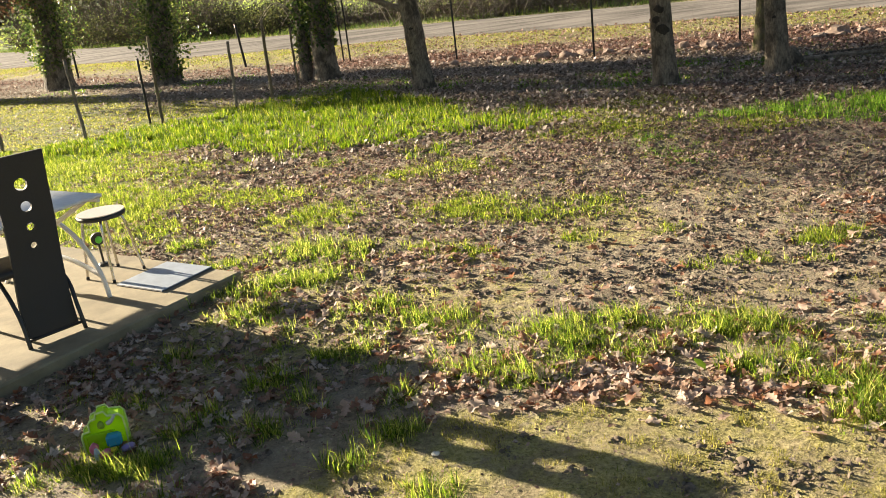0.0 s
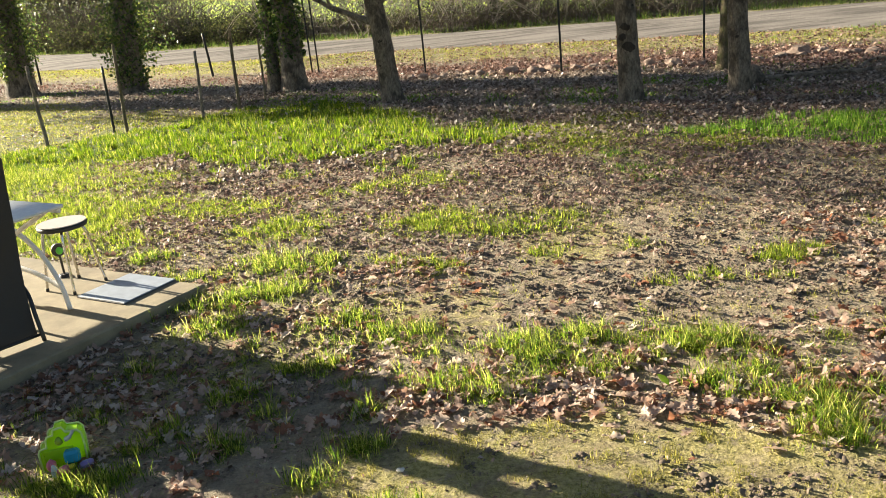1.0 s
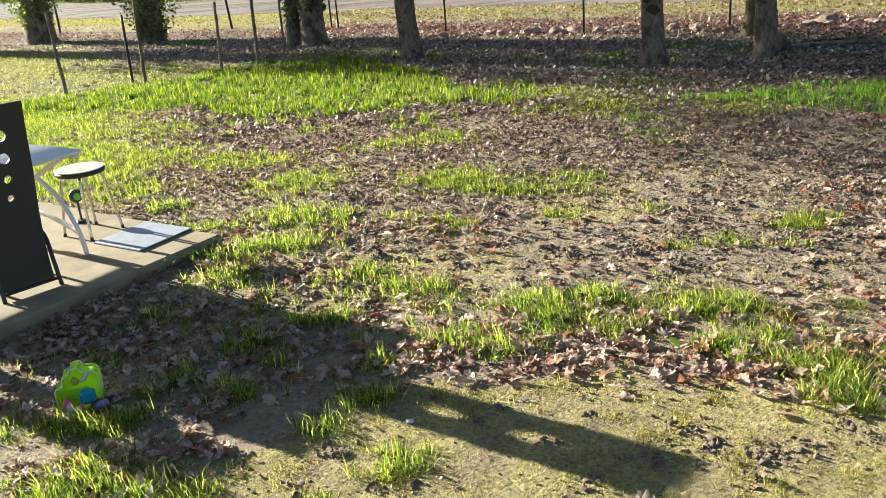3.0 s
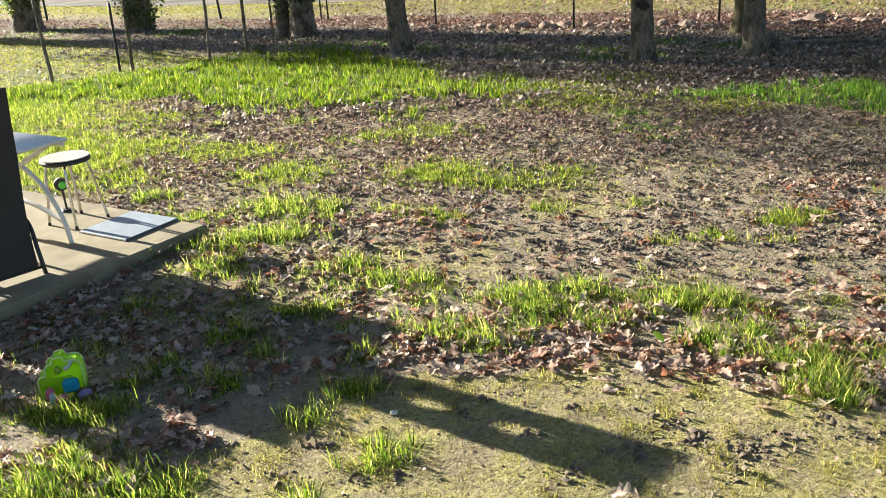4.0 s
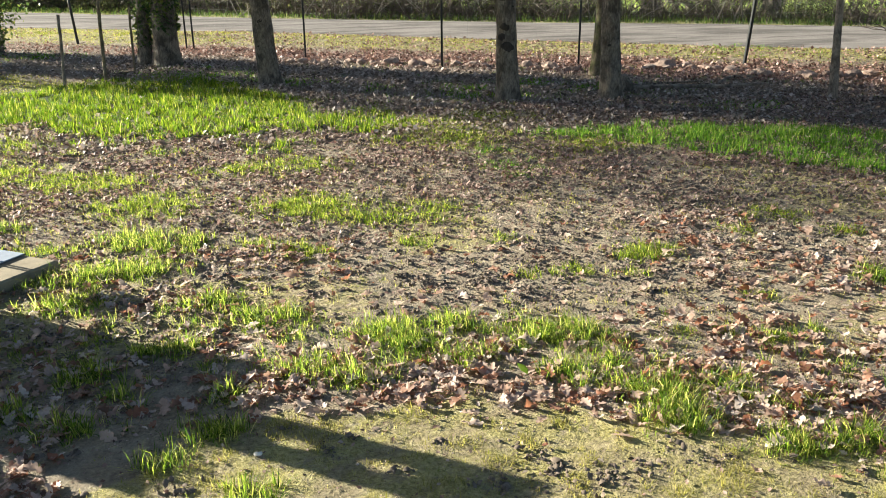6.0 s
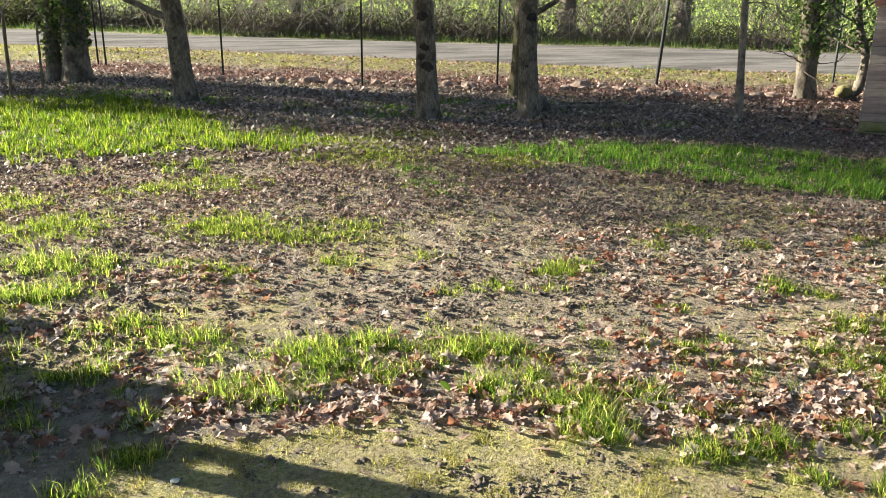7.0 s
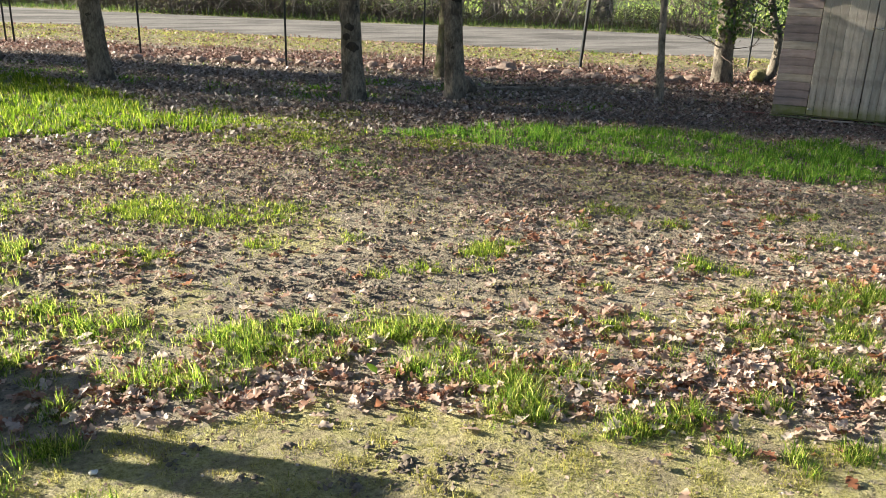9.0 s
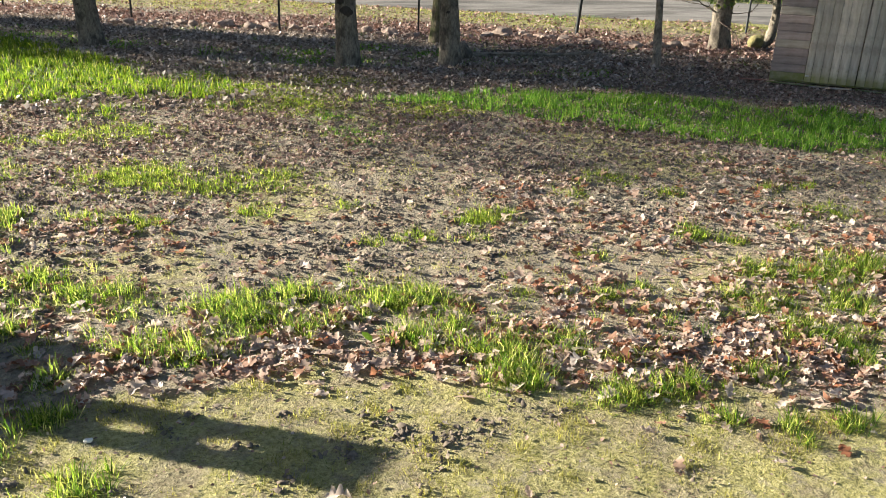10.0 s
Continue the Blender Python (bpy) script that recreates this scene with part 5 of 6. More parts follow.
def build_branches():
    rnd = random.Random(8)
    for i, (pts, r, lab) in enumerate((
        ([(4.75, 11.35), (5.6, 11.15), (6.3, 10.98), (6.9, 11.0), (7.3, 11.15)], 0.034, "long fallen branch lying on leaf litter"),
        ([(5.3, 11.6), (6.0, 11.5), (6.6, 11.75)], 0.018, "thin fallen branch lying on leaf litter"),
        ([(6.6, 11.45), (7.1, 11.9), (7.5, 11.9)], 0.024, "crooked fallen branch beside stones"),
        ([(5.0, 11.0), (5.6, 10.75), (6.3, 10.7)], 0.018, "thin fallen branch lying on leaf litter"),
        ([(6.3, 10.4), (7.0, 10.35), (7.6, 10.5)], 0.015, "thin fallen stick on leaf litter"),
    )):
        p3 = bend([(a, b, float(ground_z(a, b)) + r * 0.9 + (0.03 if 0 < k < len(pts) - 1 and i < 3 else 0.0)) for k, (a, b) in enumerate(pts)], 6)
        bm = bmesh.new()
        tube(bm, p3, [r * (1.1 - 0.7 * k / len(p3)) for k in range(len(p3))], 8, 0.2, i)
        for k in range(3):
            q = p3[rnd.randint(3, len(p3) - 2)]
            tube(bm, [q, q + Vector((rnd.gauss(0, 0.15), rnd.gauss(0, 0.15), rnd.uniform(0.02, 0.12))), q + Vector((rnd.gauss(0, 0.3), rnd.gauss(0, 0.3), rnd.uniform(0.02, 0.18)))], [r * 0.4, r * 0.3, r * 0.1], 5)
        tagged(part("branch", bm, BARK_PALE if i % 2 == 0 else BARK, None), lab, "branch")
    bm = bmesh.new()
    lump(bm, (0.36, 0.30, 0.34), at(0, 0, 0.06), 5.5, 0.25, 3)
    st = part("tree_stump", bm, BARK, None)
    st.matrix_world = at(4.95, 11.25, float(ground_z(4.95, 11.25)))
    tagged(st, "low dark rotten stump beside a trunk", "stump")


build_branches()
bm = bmesh.new()
lump(bm, (0.032, 0.024, 0.02), Matrix.Identity(4), 1.3, 0.25, 2)
ob = part("pebble", bm, PEBBLE, None)
ob.matrix_world = at(-0.15, 2.85, float(ground_z(-0.15, 2.85)) + 0.006)
tagged(ob, "small white pebble lying on mossy earth", "pebble")


# ---- fallen leaves ----
def oak_leaf(lobes=True):
    """A lobed leaf, 1 long, folded along its midrib."""
    if lobes:
        edge = [(0.04, 0.06), (0.16, 0.14), (0.19, 0.22), (0.11, 0.30), (0.25, 0.38), (0.29, 0.48), (0.15, 0.57), (0.25, 0.67), (0.25, 0.76), (0.12, 0.81), (0.10, 0.94)]
    else:
        edge = [(0.24, 0.3), (0.26, 0.75)]
    rib = [(0.0, 0.0), (0.0, 0.35), (0.0, 0.65), (0.0, 1.0)] if lobes else [(0.0, 0.0), (0.0, 0.5), (0.0, 1.0)]
    verts = [(0, y, 0.0) for _, y in rib]
    faces = []
    for s in (1, -1):
        base = len(verts)
        verts += [(s * x, y, 0.22 * x) for x, y in edge]
        chain = [0] + [base + i for i in range(len(edge))] + [len(rib) - 1]
        ys = [verts[i][1] for i in chain]
        for a, b in zip(chain, chain[1:]):
            ym = (verts[a][1] + verts[b][1]) / 2
            k = min(range(len(rib)), key=lambda i: abs(rib[i][1] - ym))
            if k not in (a, b):
                faces.append((a, b, k) if s > 0 else (b, a, k))
        # close the steps between midrib points
        last = None
        for a, b in zip(chain, chain[1:]):
            ym = (verts[a][1] + verts[b][1]) / 2
            k = min(range(len(rib)), key=lambda i: abs(rib[i][1] - ym))
            if last is not None and k != last and a not in (k, last):
                faces.append((a, k, last) if s > 0 else (a, last, k))
            last = k
    v = np.array(verts, float)
    v[:, 1] -= 0.5
    return v, np.array(faces)


def scatter_leaves(name, x, y, rng, size, mat, label, curl=0.5, detail=True, lift=0.012, tilt=0.34):
    """Leaves strewn on the ground at x, y, each bent and tilted its own way."""
    tv, tf = oak_leaf(detail)
    n, k = len(x), len(tv)
    c1, c2 = rng.normal(0, curl, (n, 1)), rng.normal(0.15, curl, (n, 1))
    v = np.repeat(tv[None], n, 0)
    v[:, :, 2] = v[:, :, 2] * rng.uniform(-0.6, 1.8, (n, 1)) + c1 * v[:, :, 1] ** 2 * 1.2 + c2 * v[:, :, 0] * v[:, :, 1] * 1.6
    v[:, :, 0] *= rng.uniform(0.75, 1.15, (n, 1))
    # dry leaves cup and crumple: the rim rises, each corner its own way
    cup = rng.uniform(-0.2, 1.6, (n, 1))
    v[:, :, 2] += cup * (v[:, :, 0] ** 2 + 0.3 * v[:, :, 1] ** 2) + rng.normal(0, 0.05, (n, k)) * (np.abs(tv[:, 0]) > 0.01)
    m = turns(rng.uniform(0, 6.283, n), rng.normal(0, tilt, n), rng.normal(0, tilt, n))
    v = np.einsum("nij,nkj->nki", m, v) * size[:, None, None]
    low = v[:, :, 2].min(1)
    z = ground_z(x, y) - low * 0.7 + rng.uniform(0, lift, n)
    v += np.stack([x, y, z], -1)[:, None, :]
    f = (tf[None] + (np.arange(n) * k)[:, None, None]).reshape(-1, 3)
    ob = add_mesh(name, fast_mesh(name, v.reshape(-1, 3), f), mat)
    return tagged(ob, label, "fallen leaves", kind="stuff")


def off_patio(x, y, pad=0.02):
    """True where a place does not lie on the slab."""
    dx, dy = x + 1.37, y - 5.19
    return ~((dx * -0.814 + dy * 0.580 > -pad) & (dx * -0.589 + dy * -0.808 > -pad) & (dx * -0.814 + dy * 0.580 < 4.7))


def sample(n, x0, x1, y0, y1, density, rng):
    x, y = rng.uniform(x0, x1, n), rng.uniform(y0, y1, n)
    keep = (rng.random(n) < density(x, y)) & off_patio(x, y)
    return x[keep], y[keep]


def build_leaves():
    rng = np.random.default_rng(101)
    x, y = sample(52000, -2.6, 6.5, 1.7, 5.4, lambda a, b: leaf_field(a, b) ** 1.3 * (1 - 0.7 * moss_field(a, b)), rng)
    scatter_leaves("near_leaf_litter", x, y, rng, 0.024 + 0.076 * rng.random(len(x)) ** 1.5, LEAVES, "curled brown oak leaves strewn on the earth", tilt=0.24)
    x, y = sample(125000, -4.0, 10.0, 5.2, 10.5, lambda a, b: leaf_field(a, b) * (1 - 0.6 * long_grass(a, b)) * (0.65 + 0.3 * smooth(5.5, 7.0, b)) * (1 - 0.85 * patch_field(a, b, TUFTS_LEFT + TUFTS_THIN)), rng)
    scatter_leaves("lawn_leaf_litter", x, y, rng, 0.014 + 0.05 * rng.random(len(x)) ** 2.4, LEAVES_MID, "curled brown oak leaves thinning over the lawn", 0.9, False)
    def under_trees(a, b):
        return (1 - 0.9 * long_grass(a, b)) * (1 - 0.8 * low_cover(a, b)) * smooth(0.4, -0.4, b - near_edge(a))

    def bank(a, b):
        return smooth(-0.7, 0.7, b - near_edge(a) + 4.6 + 1.2 * (vnoise(a, b, 0.7, 74) - 0.5))

    def on_bank(a, b):
        return under_trees(a, b) * bank(a, b) * (0.18 + 0.82 * smooth(0.3, -0.5, b - near_edge(a) - weed_line(a) + 0.6 * (vnoise(a, b, 0.5, 76) - 0.5))) * smooth(-0.1, 0.4, vnoise(a, b, 0.8, 71) + 0.2)

    def in_shade(a, b):
        return under_trees(a, b) * (1 - bank(a, b)) * (0.4 + 0.5 * smooth(0.35, 0.6, vnoise(a, b, 0.6, 75)))

    for name, mat, label, close, far, dens in (
        ("bank_leaf_litter", LEAVES_FAR, "thick reddish-brown leaves on the bank", (190000, -3, 12, 10, 22), (90000, -20, -3, 14, 34), on_bank),
        ("shade_leaf_litter", LEAVES_SHADED, "leaf litter under the trees, coloured grey-brown for the shade", (170000, -3, 12, 8.6, 19), (50000, -16, -3, 12, 24), in_shade),
    ):
        xy = [sample(*spread, dens, rng) for spread in (close, far)]
        x, y = np.concatenate([p[0] for p in xy]), np.concatenate([p[1] for p in xy])
        n = len(x)
        v, f = scatter(CARD_V, CARD_F, np.stack([x, y, ground_z(x, y) + 0.015], -1), turns(rng.uniform(0, 6.283, n), rng.normal(0, 0.55, n), rng.normal(0, 0.6, n)), 0.025 + 0.055 * rng.random((n, 1)) ** 1.6)
        tagged(add_mesh(name, fast_mesh(name, v, f), mat), label, "fallen leaves", kind="stuff")
    # shreds of leaf and bark, the finest litter, all over the lawn
    x, y = sample(90000, -3.0, 8.0, 1.7, 9.0, lambda a, b: (0.3 + 0.7 * smooth(0.35, 0.65, 0.5 * vnoise(a, b, 0.45, 72) + 0.5 * vnoise(a, b, 0.11, 73))) * (1 - 0.65 * moss_field(a, b)), rng)
    n = len(x)
    v, f = scatter(CARD_V, CARD_F, np.stack([x, y, ground_z(x, y) + 0.004], -1), turns(rng.uniform(0, 6.283, n), rng.normal(0, 0.5, n), rng.normal(0, 0.6, n)), 0.007 + 0.02 * rng.random((n, 1)) ** 2)
    tagged(add_mesh("leaf_shreds", fast_mesh("leaf_shreds", v, f), LEAVES_MID), "fine shreds of dead leaf on worn earth", "leaf litter", kind="stuff")


def build_single_leaves():
    """The largest leaves along the front band, each its own thing on shared meshes."""
    rng = np.random.default_rng(202)
    tv, tf = oak_leaf(True)
    shapes = []
    for k in range(8):
        v = tv.copy()
        v[:, 2] = v[:, 2] * rng.uniform(0.5, 2) + rng.normal(0.2, 0.5) * v[:, 1] ** 2 * 1.3 + rng.normal(0, 0.5) * v[:, 0] * v[:, 1]
        me = fast_mesh("oak_leaf", v, tf)
        me.materials.append(LEAVES)
        shapes.append((me, float(v[:, 2].min())))
    n = 0
    while n < 110:
        x, y = rng.uniform(-1.2, 3.6), rng.uniform(2.4, 3.9)
        if rng.random() > float(leaf_field(np.array(x), np.array(y))) ** 2:
            continue
        me, low = shapes[n % 8]
        s = rng.uniform(0.07, 0.10)
        o = new("oak_leaf", me)
        o.matrix_world = Matrix.Translation((x, y, float(ground_z(x, y)) + 0.012 - low * s * 0.5)) @ Euler((rng.normal(0, 0.35), rng.normal(0, 0.35), rng.uniform(0, 6.28))).to_matrix().to_4x4() @ Matrix.Scale(s, 4)
        tagged(o, "large dry brown oak leaf on mossy earth", "leaf", "large fallen oak leaves")
        n += 1
    me = fast_mesh("green_leaf", LEAF_V * 1.0, LEAF_F)
    me.materials.append(GREEN_LEAF)
    o = new("green_leaf", me)
    o.matrix_world = Matrix.Translation((1.05, 3.20, float(ground_z(1.05, 3.2)) + 0.035)) @ Euler((0.5, 0.2, 0.6)).to_matrix().to_4x4() @ Matrix.Scale(0.075, 4)
    tagged(o, "single fresh green leaf among brown oak leaves", "leaf")


# ---- grass ----
BLADE_F = np.array([(0, 1, 2), (2, 1, 3), (2, 3, 4)])


def blades(name, x, y, rng, length, width, mat, label, lean=0.45, droop=0.5, yaw=None, short=False):
    """Grass blades: tapered strips that lean and droop, outward from their tuft where yaw is given."""
    n = len(x)
    if yaw is None:
        yaw = rng.uniform(0, 6.283, n)
    else:
        yaw = yaw + rng.normal(0, 0.5, n)
    le = np.abs(rng.normal(0, lean, n))
    dr = le + np.abs(rng.normal(droop, 0.25, n))
    cx, cy = np.cos(yaw), np.sin(yaw)
    sx, sy = -cy, cx
    base = np.stack([x, y, ground_z(x, y) - 0.008], -1)
    w = width * rng.uniform(0.7, 1.3, n)
    ln = length
    out = np.stack([cx, cy, np.zeros(n)], -1)
    side = np.stack([sx, sy, np.zeros(n)], -1) * w[:, None] * 0.5
    up = np.array([0, 0, 1.0])
    mid = base + (out * np.sin(le)[:, None] + up * np.cos(le)[:, None]) * (ln * 0.5)[:, None]
    tip = mid + (out * np.sin(dr)[:, None] + up * np.cos(dr)[:, None]) * (ln * 0.5)[:, None]
    if short:
        v = np.stack([base - side, base + side, tip], 1)
        f = np.arange(n * 3).reshape(-1, 3)
    else:
        v = np.stack([base - side, base + side, mid - side * 0.8, mid + side * 0.8, tip], 1)
        f = (BLADE_F[None] + (np.arange(n) * 5)[:, None, None]).reshape(-1, 3)
    ob = add_mesh(name, fast_mesh(name, v.reshape(-1, 3), f), mat)
    return tagged(ob, label, "grass", kind="stuff")


def tuft_points(spots, per_area, rng):
    xs, ys = [], []
    for x, y, r in spots:
        n = int(per_area * math.pi * r * r)
        heads = max(5, int(n / 15))
        hx, hy = rng.normal(x, r * 0.85, heads), rng.normal(y, r * 0.72, heads)
        hold = vnoise(hx, hy, 0.10, 63) > 0.22
        hx, hy = hx[hold], hy[hold]
        xs.append(hx)
        ys.append(hy)
    return clump_at(np.concatenate(xs), np.concatenate(ys), 15, 0.015, rng)


def clump_at(hx, hy, per, sigma, rng):
    """Blade feet round tuft hearts hx, hy; returns x, y, the outward bearing and each tuft's vigour."""
    n = len(hx) * per
    k = rng.integers(0, len(hx), n)
    grow = (0.3 + 0.95 * rng.random(len(hx)) ** 1.2)[k]
    ox, oy = rng.normal(0, sigma, n) * grow, rng.normal(0, sigma, n) * grow
    x, y = hx[k] + ox, hy[k] + oy
    keep = off_patio(x, y)
    return x[keep], y[keep], np.arctan2(oy, ox)[keep], grow[keep]


BAND = np.random.default_rng(55)
BAND_TUFTS = [(bx, float(np.interp(bx, [-0.5, 0.2, 1.0, 1.8, 3.5], [4.0, 3.75, 3.55, 3.2, 2.9])) + BAND.normal(0, 0.22), BAND.uniform(0.03, 0.08)) for bx in np.linspace(-0.5, 4.2, 60)]
BAND_TUFTS += [(BAND.uniform(0.2, 1.4), BAND.uniform(3.4, 4.0), BAND.uniform(0.03, 0.07)) for _ in range(30)]
BAND_TUFTS += [(BAND.uniform(-2.0, -0.3), BAND.uniform(2.95, 4.4), BAND.uniform(0.03, 0.07)) for _ in range(26)]


def build_grass():
    rng = np.random.default_rng(303)
    x, y, yaw, g = tuft_points(TUFTS_NEAR + TUFTS_SHADE + TUFTS_RIGHT, 38000, rng)
    blades("near_grass", x, y, rng, (0.028 + 0.085 * rng.random(len(x)) ** 1.2) * g, 0.0038, GRASS, "bright green grass tufts among leaves", 0.62, 0.6, yaw)
    x, y, yaw, g = tuft_points(BAND_TUFTS, 22000, rng)
    blades("band_grass", x, y, rng, (0.02 + 0.06 * rng.random(len(x)) ** 1.3) * g, 0.0034, GRASS, "small bright grass tufts among oak leaves", 0.55, 0.5, yaw)
    x, y, yaw, g = tuft_points(TUFTS_THIN + TUFTS_WORN, 30000, rng)
    blades("thin_grass", x, y, rng, rng.uniform(0.02, 0.075, len(x)) * g, 0.0060, SUN_GRASS, "thin short grass on worn earth", 0.55, 0.5, yaw, short=True)
    x, y, yaw, g = tuft_points(TUFTS_DARK, 12000, rng)
    blades("dark_grass", x, y, rng, rng.uniform(0.02, 0.07, len(x)) * g, 0.0048, SHADE_GRASS, "dark green grass tufts in fallen leaves", 0.5, 0.45, yaw, short=True)
    x, y, yaw, g = tuft_points(TUFTS_LEFT, 12500, rng)
    blades("sunlit_grass", x, y, rng, rng.uniform(0.025, 0.10, len(x)) * g, 0.0058, SUN_GRASS, "bright sunlit grass beside the patio", 0.5, 0.45, yaw, short=True)
    # strays all over the lawn, thicker in patches
    hx, hy = sample(36000, -4.0, 7.5, 1.9, 10.5, lambda a, b: (0.14 + 0.86 * smooth(0.42, 0.68, 0.5 * vnoise(a, b, 0.55, 61) + 0.5 * vnoise(a, b, 0.16, 62))) * (0.6 + 0.4 * smooth(4.5, 6.0, b)), rng)
    x, y, yaw, g = clump_at(hx, hy, 11, 0.020, rng)
    blades("stray_grass", x, y, rng, rng.uniform(0.014, 0.045, len(x)) * g, 0.0055, LAWN_GRASS, "sparse small tufts of grass on worn earth", 0.6, 0.5, yaw, short=True)
    hx, hy = sample(16000, -9.0, 2.6, 7.5, 16.5, lambda a, b: strip_left(a, b) * (0.5 + 0.5 * smooth(0.36, 0.56, 0.5 * vnoise(a, b, 0.5, 97) + 0.5 * vnoise(a, b, 0.17, 98))), rng)
    x, y, yaw, g = clump_at(hx, hy, 22, 0.035, rng)
    blades("tall_grass_strip", x, y, rng, rng.uniform(0.04, 0.14, len(x)) * g * (0.35 + 0.45 * strip_left(x, y) + 0.4 * vnoise(x, y, 0.6, 96)), 0.0085, LUSH, "long bright green grass before the trees", 0.32, 0.35, yaw)
    # low cover of moss, clover and short grass under the stakes
    hx, hy = sample(52000, -13.0, 0.0, 10.0, 21, lambda a, b: low_cover(a, b) * (0.4 + 0.6 * smooth(0.4, 0.58, vnoise(a, b, 0.45, 87))), rng)
    x, y, yaw, g = clump_at(hx, hy, 7, 0.06, rng)
    blades("ground_cover", x, y, rng, rng.uniform(0.02, 0.05, len(x)) * g, 0.017, VERGE, "low yellow-green moss and weeds under the stakes", 0.8, 0.4, yaw, short=True)
    hx, hy = sample(12500, 1.8, 9.5, 3.5, 10, lambda a, b: strip_right(a, b) * (0.35 + 0.65 * smooth(0.36, 0.56, 0.5 * vnoise(a, b, 0.5, 57) + 0.5 * vnoise(a, b, 0.17, 58))), rng)
    x, y, yaw, g = clump_at(hx, hy, 20, 0.03, rng)
    blades("shaded_grass_strip", x, y, rng, rng.uniform(0.04, 0.13, len(x)) * g, 0.0065, SHADE_GRASS, "lush green grass strip before the shed", 0.35, 0.35, yaw)
    # small tufts scattered through the leaf litter under the trees
    hx, hy = sample(2600, -3.0, 10.0, 9.4, 15.5, lambda a, b: 0.15 + 0.85 * smooth(0.5, 0.7, vnoise(a, b, 0.9, 88)), rng)
    x, y, yaw, g = clump_at(hx, hy, 12, 0.035, rng)
    blades("litter_grass", x, y, rng, rng.uniform(0.03, 0.09, len(x)) * g, 0.009, SHADE_GRASS, "small green tufts in leaf litter under trees", 0.6, 0.5, yaw, short=True)
    # broad-leaved plants in the shade at the feet of the trees
    spots = ((-1.6, 15.3, 0.9), (-0.9, 14.4, 0.7), (0.1, 13.5, 0.5), (0.45, 13.2, 0.35), (3.9, 12.4, 0.4), (2.9, 12.0, 0.35), (3.25, 11.2, 0.25), (4.85, 11.6, 0.45), (5.15, 11.9, 0.4), (6.0, 9.6, 0.5), (-4.7, 18.6, 0.7), (-8.0, 20.6, 0.8), (2.7, 11.3, 0.2), (1.6, 12.4, 0.25))
    hx = np.concatenate([rng.normal(a, c * 0.6, int(110 * c)) for a, b, c in spots])
    hy = np.concatenate([rng.normal(b, c * 0.5, int(110 * c)) for a, b, c in spots])
    x, y, yaw, g = clump_at(hx, hy, 14, 0.06, rng)
    blades("shade_plants", x, y, rng, rng.uniform(0.03, 0.085, len(x)) * g, 0.016, SHADE_GRASS, "low dark green plants at the feet of trees", 0.6, 0.6, yaw)
    hx, hy = sample(190000, -20, 18.0, 11, 34, lambda a, b: smooth(-0.5, 0.5, b - near_edge(a) - weed_line(a)) * smooth(0.1, -0.1, b - near_edge(a)) * (0.3 + 0.7 * smooth(0.42, 0.58, 0.5 * vnoise(a, b, 0.5, 81) + 0.5 * vnoise(a, b, 0.2, 82))), rng)
    x, y, yaw, g = clump_at(hx, hy, 8, 0.06, rng)
    blades("verge_grass", x, y, rng, rng.uniform(0.02, 0.06, len(x)) * g, 0.015, VERGE, "patchy low weeds on the road verge", 0.8, 0.4, yaw, short=True)
    x, y = sample(250000, -24, 26.0, 12, 52, lambda a, b: smooth(-0.1, 0.2, b - far_edge(a)) * smooth(2.2, 1.2, b - far_edge(a)), rng)
    blades("far_verge_grass", x, y, rng, rng.uniform(0.10, 0.30, len(x)), 0.018, VERGE_FAR, "rough grass along the far edge of the road", short=True)
    d = 28 + 70 * rng.random(36000) ** 1.4
    az = np.radians(rng.uniform(-32, 56, 36000))
    x, y = np.sin(az) * d, np.cos(az) * d
    keep = y - far_edge(x) > 3
    x, y, d = x[keep], y[keep], d[keep]
    blades("field_grass", x, y, rng, rng.uniform(0.12, 0.25, len(x)), 0.0028 * d, FIELD_GRASS, "bright green young crop in the field", short=True)
    x, y = sample(300000, -2.2, 4.5, 1.7, 3.4, lambda a, b: moss_field(a, b) * smooth(0.3, 0.62, 0.5 * vnoise(a, b, 0.2, 91) + 0.5 * vnoise(a, b, 0.06, 92)), rng)
    blades("moss", x, y, rng, (0.006 + 0.024 * rng.random(len(x)) ** 2.2) * (0.6 + 1.0 * smooth(0.4, 0.8, vnoise(x, y, 0.09, 94))), 0.005, MOSS_TIP, "low yellow-green moss on damp earth", 0.6, 0.4, short=True)


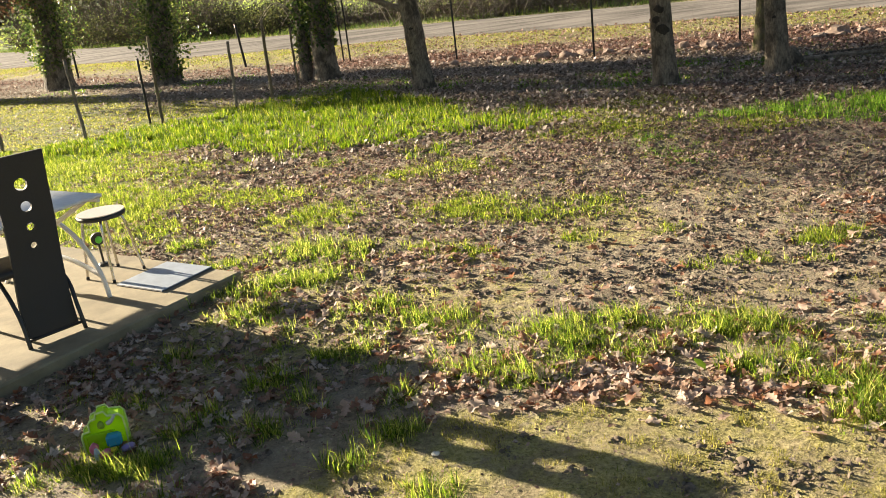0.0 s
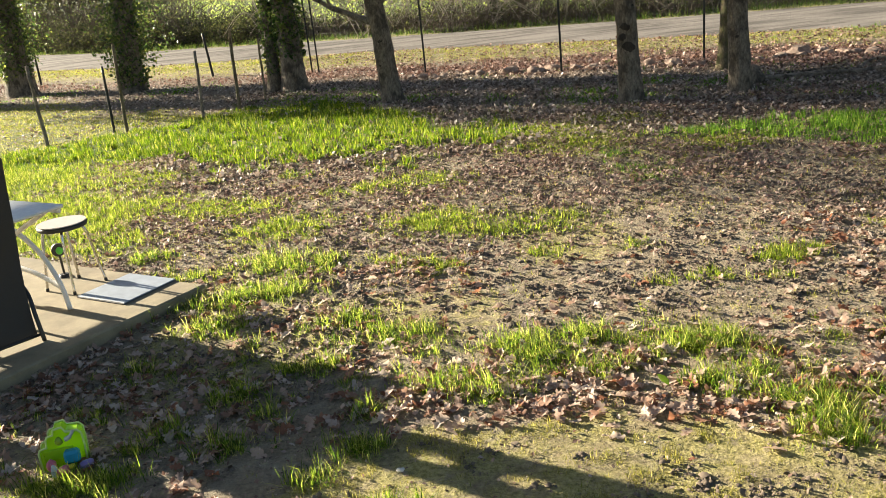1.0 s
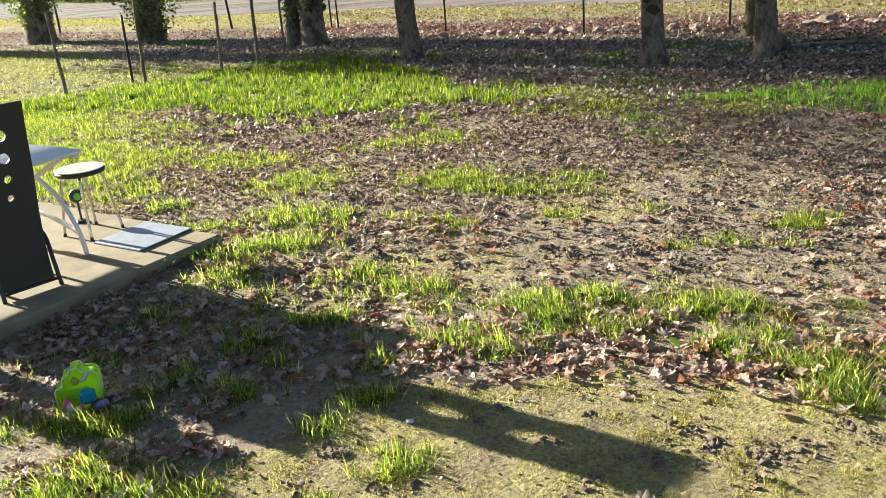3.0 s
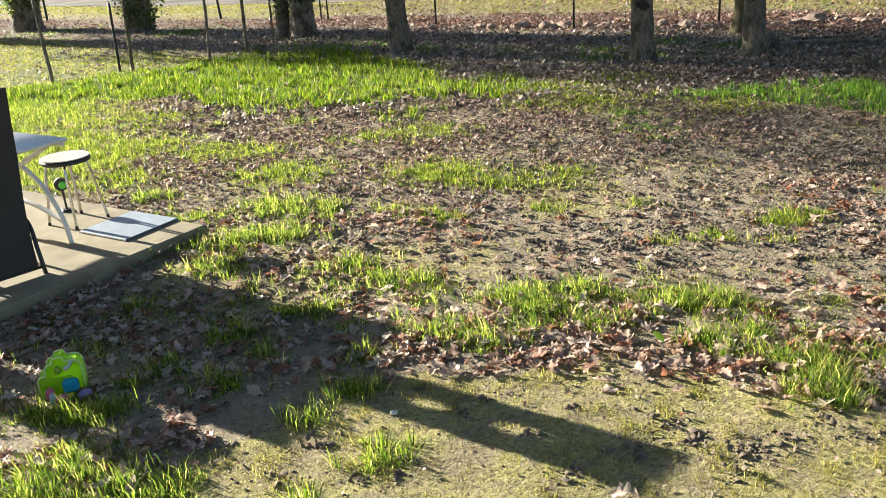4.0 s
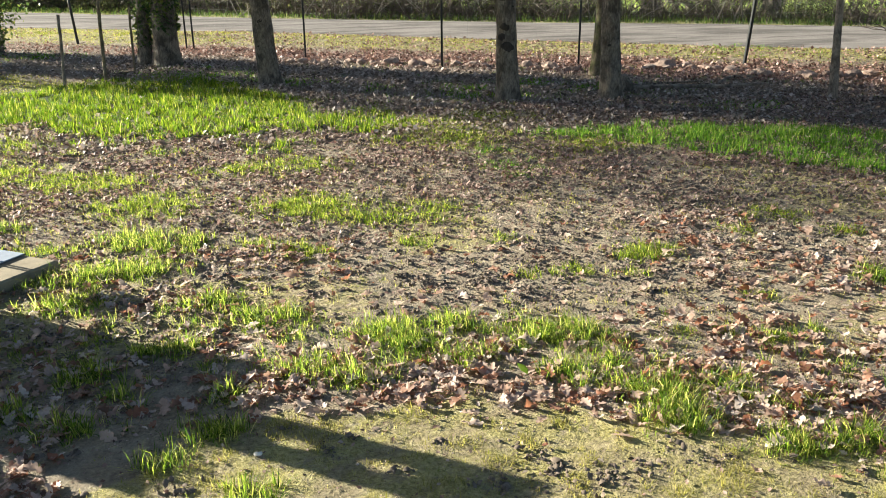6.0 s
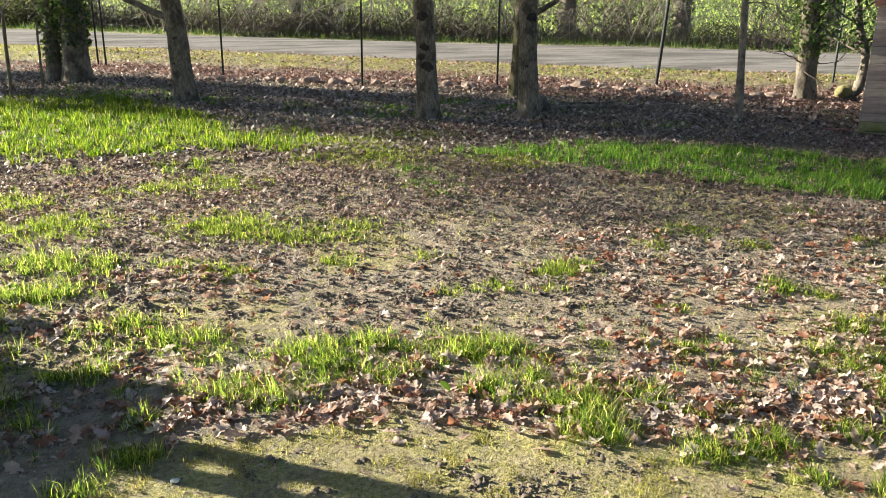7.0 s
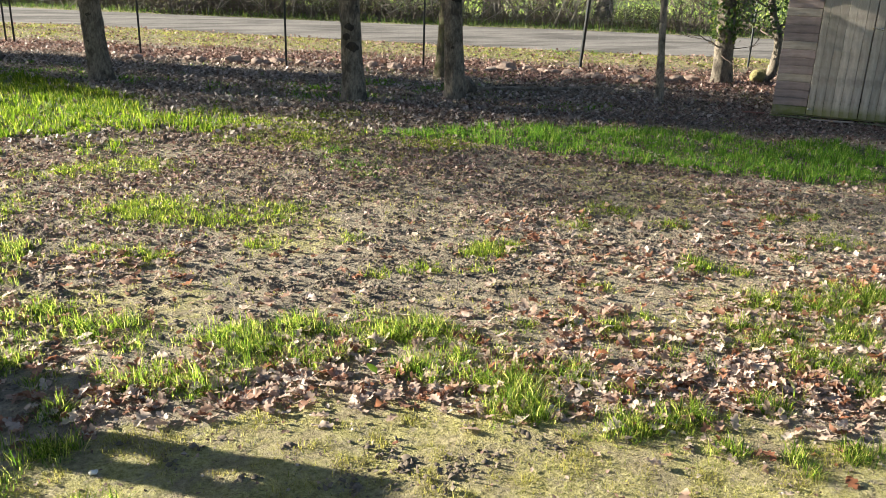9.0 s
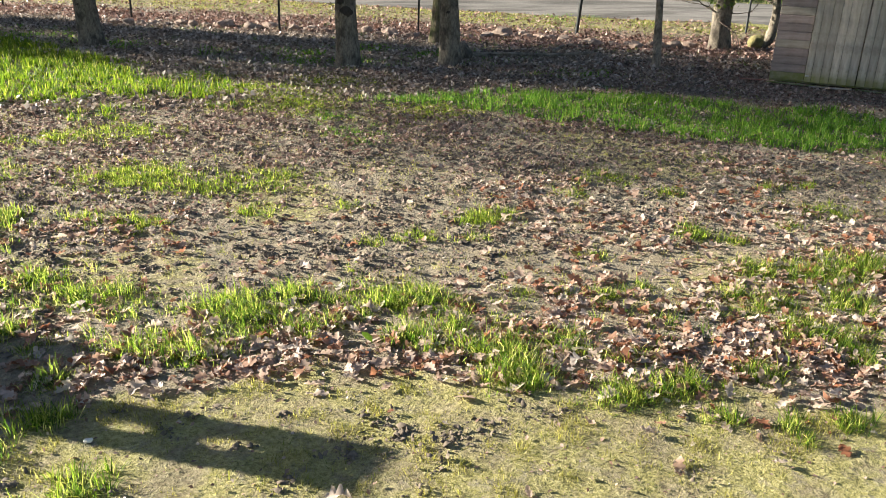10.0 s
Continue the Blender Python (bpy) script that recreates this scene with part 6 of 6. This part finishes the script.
def build_crumbs():
    """Small crumbs of earth over the worn lawn."""
    rng = np.random.default_rng(404)
    bm = bmesh.new()
    for v in ((0.6, 0.1, 0), (0.1, 0.5, 0.1), (-0.5, 0.2, 0), (-0.2, -0.55, 0.05), (0.3, -0.4, 0), (0.08, 0.0, 0.42), (0, 0, -0.3)):
        bm.verts.new(v)
    bm.verts.ensure_lookup_table()
    for k in range(5):
        for tip in (5,):
            bm.faces.new((bm.verts[k], bm.verts[(k + 1) % 5], bm.verts[tip]) if tip == 5 else (bm.verts[(k + 1) % 5], bm.verts[k], bm.verts[tip]))
    bm.verts.index_update()
    bm.verts.ensure_lookup_table()
    bm.faces.ensure_lookup_table()
    tv = np.array([tuple(v.co) for v in bm.verts])
    tf = np.array([[v.index for v in f.verts] for f in bm.faces])
    bm.free()
    hx, hy = sample(15000, -2.6, 7.5, 1.9, 10.0, lambda a, b: (0.4 + 0.6 * smooth(0.4, 0.65, vnoise(a, b, 0.5, 95))) * (0.06 + 0.94 * smooth(3.3, 4.3, b - 0.1 * a)), rng)
    # small heaps on the mossy earth
    heaps = np.array([(0.32, 2.92), (0.9, 2.64), (0.9, 2.49), (1.16, 2.45), (1.01, 2.3), (-0.44, 2.69), (-0.26, 2.45), (-0.08, 2.47), (-0.78, 2.65), (0.09, 2.82), (0.72, 2.46), (1.49, 2.53), (-0.6, 2.5), (1.23, 2.47), (1.57, 2.44), (1.35, 2.99)])
    pick = rng.integers(0, len(heaps), 48)
    hx, hy = np.concatenate([hx, heaps[pick, 0] + rng.normal(0, 0.04, 48)]), np.concatenate([hy, heaps[pick, 1] + rng.normal(0, 0.025, 48)])
    heads = len(hx)
    k = rng.integers(0, heads, 95000)
    spread = (0.012 + 0.05 * rng.random(heads) ** 2)[k]
    ox, oy = rng.normal(0, 1, len(k)), rng.normal(0, 1, len(k))
    x, y = hx[k] + ox * spread, hy[k] + oy * spread
    pile = 1.0 * spread * np.exp(-(ox ** 2 + oy ** 2))
    keep = off_patio(x, y)
    x, y, pile = x[keep], y[keep], pile[keep]
    n = len(x)
    v, f = scatter(tv, tf, np.stack([x, y, ground_z(x, y) + pile * rng.random(n)], -1), turns(rng.uniform(0, 6.283, n), rng.normal(0, 0.7, n)), np.minimum(rng.gamma(1.6, 0.006, (n, 1)) + 0.005, 0.030) * rng.uniform(0.5, 1.4, (n, 3)))
    ob = add_mesh("earth_crumbs", fast_mesh("earth_crumbs", v, f), CRUMB)
    tagged(ob, "small dark crumbs of worm-cast earth", "earth", kind="stuff")


LAWN_GRASS = make_grass_mat("worn_lawn_blade", [(0.0, (0.07, 0.09, 0.015)), (0.5, (0.19, 0.20, 0.04)), (1.0, (0.40, 0.35, 0.13))], 0.55, 2.4)
SUN_GRASS = make_grass_mat("sunlit_blade", [(0.0, (0.03, 0.06, 0.007)), (0.4, (0.09, 0.13, 0.012)), (0.8, (0.185, 0.225, 0.028)), (1.0, (0.42, 0.38, 0.13))], 0.62, 2.35)
VERGE = make_grass_mat("verge_blade", [(0.0, (0.10, 0.13, 0.02)), (0.5, (0.22, 0.235, 0.04)), (1.0, (0.42, 0.38, 0.14))], 0.5, 1.8)
CRUMB = plain("dark_earth", (0.155, 0.12, 0.088), 0.95, 0, 0.45, 30, 0.6)
VERGE_FAR = make_grass_mat("far_verge_blade", [(0.0, (0.045, 0.085, 0.02)), (0.6, (0.10, 0.16, 0.032)), (1.0, (0.22, 0.24, 0.08))], 0.5, 1.7)
build_leaves()
build_single_leaves()
build_grass()
build_crumbs()
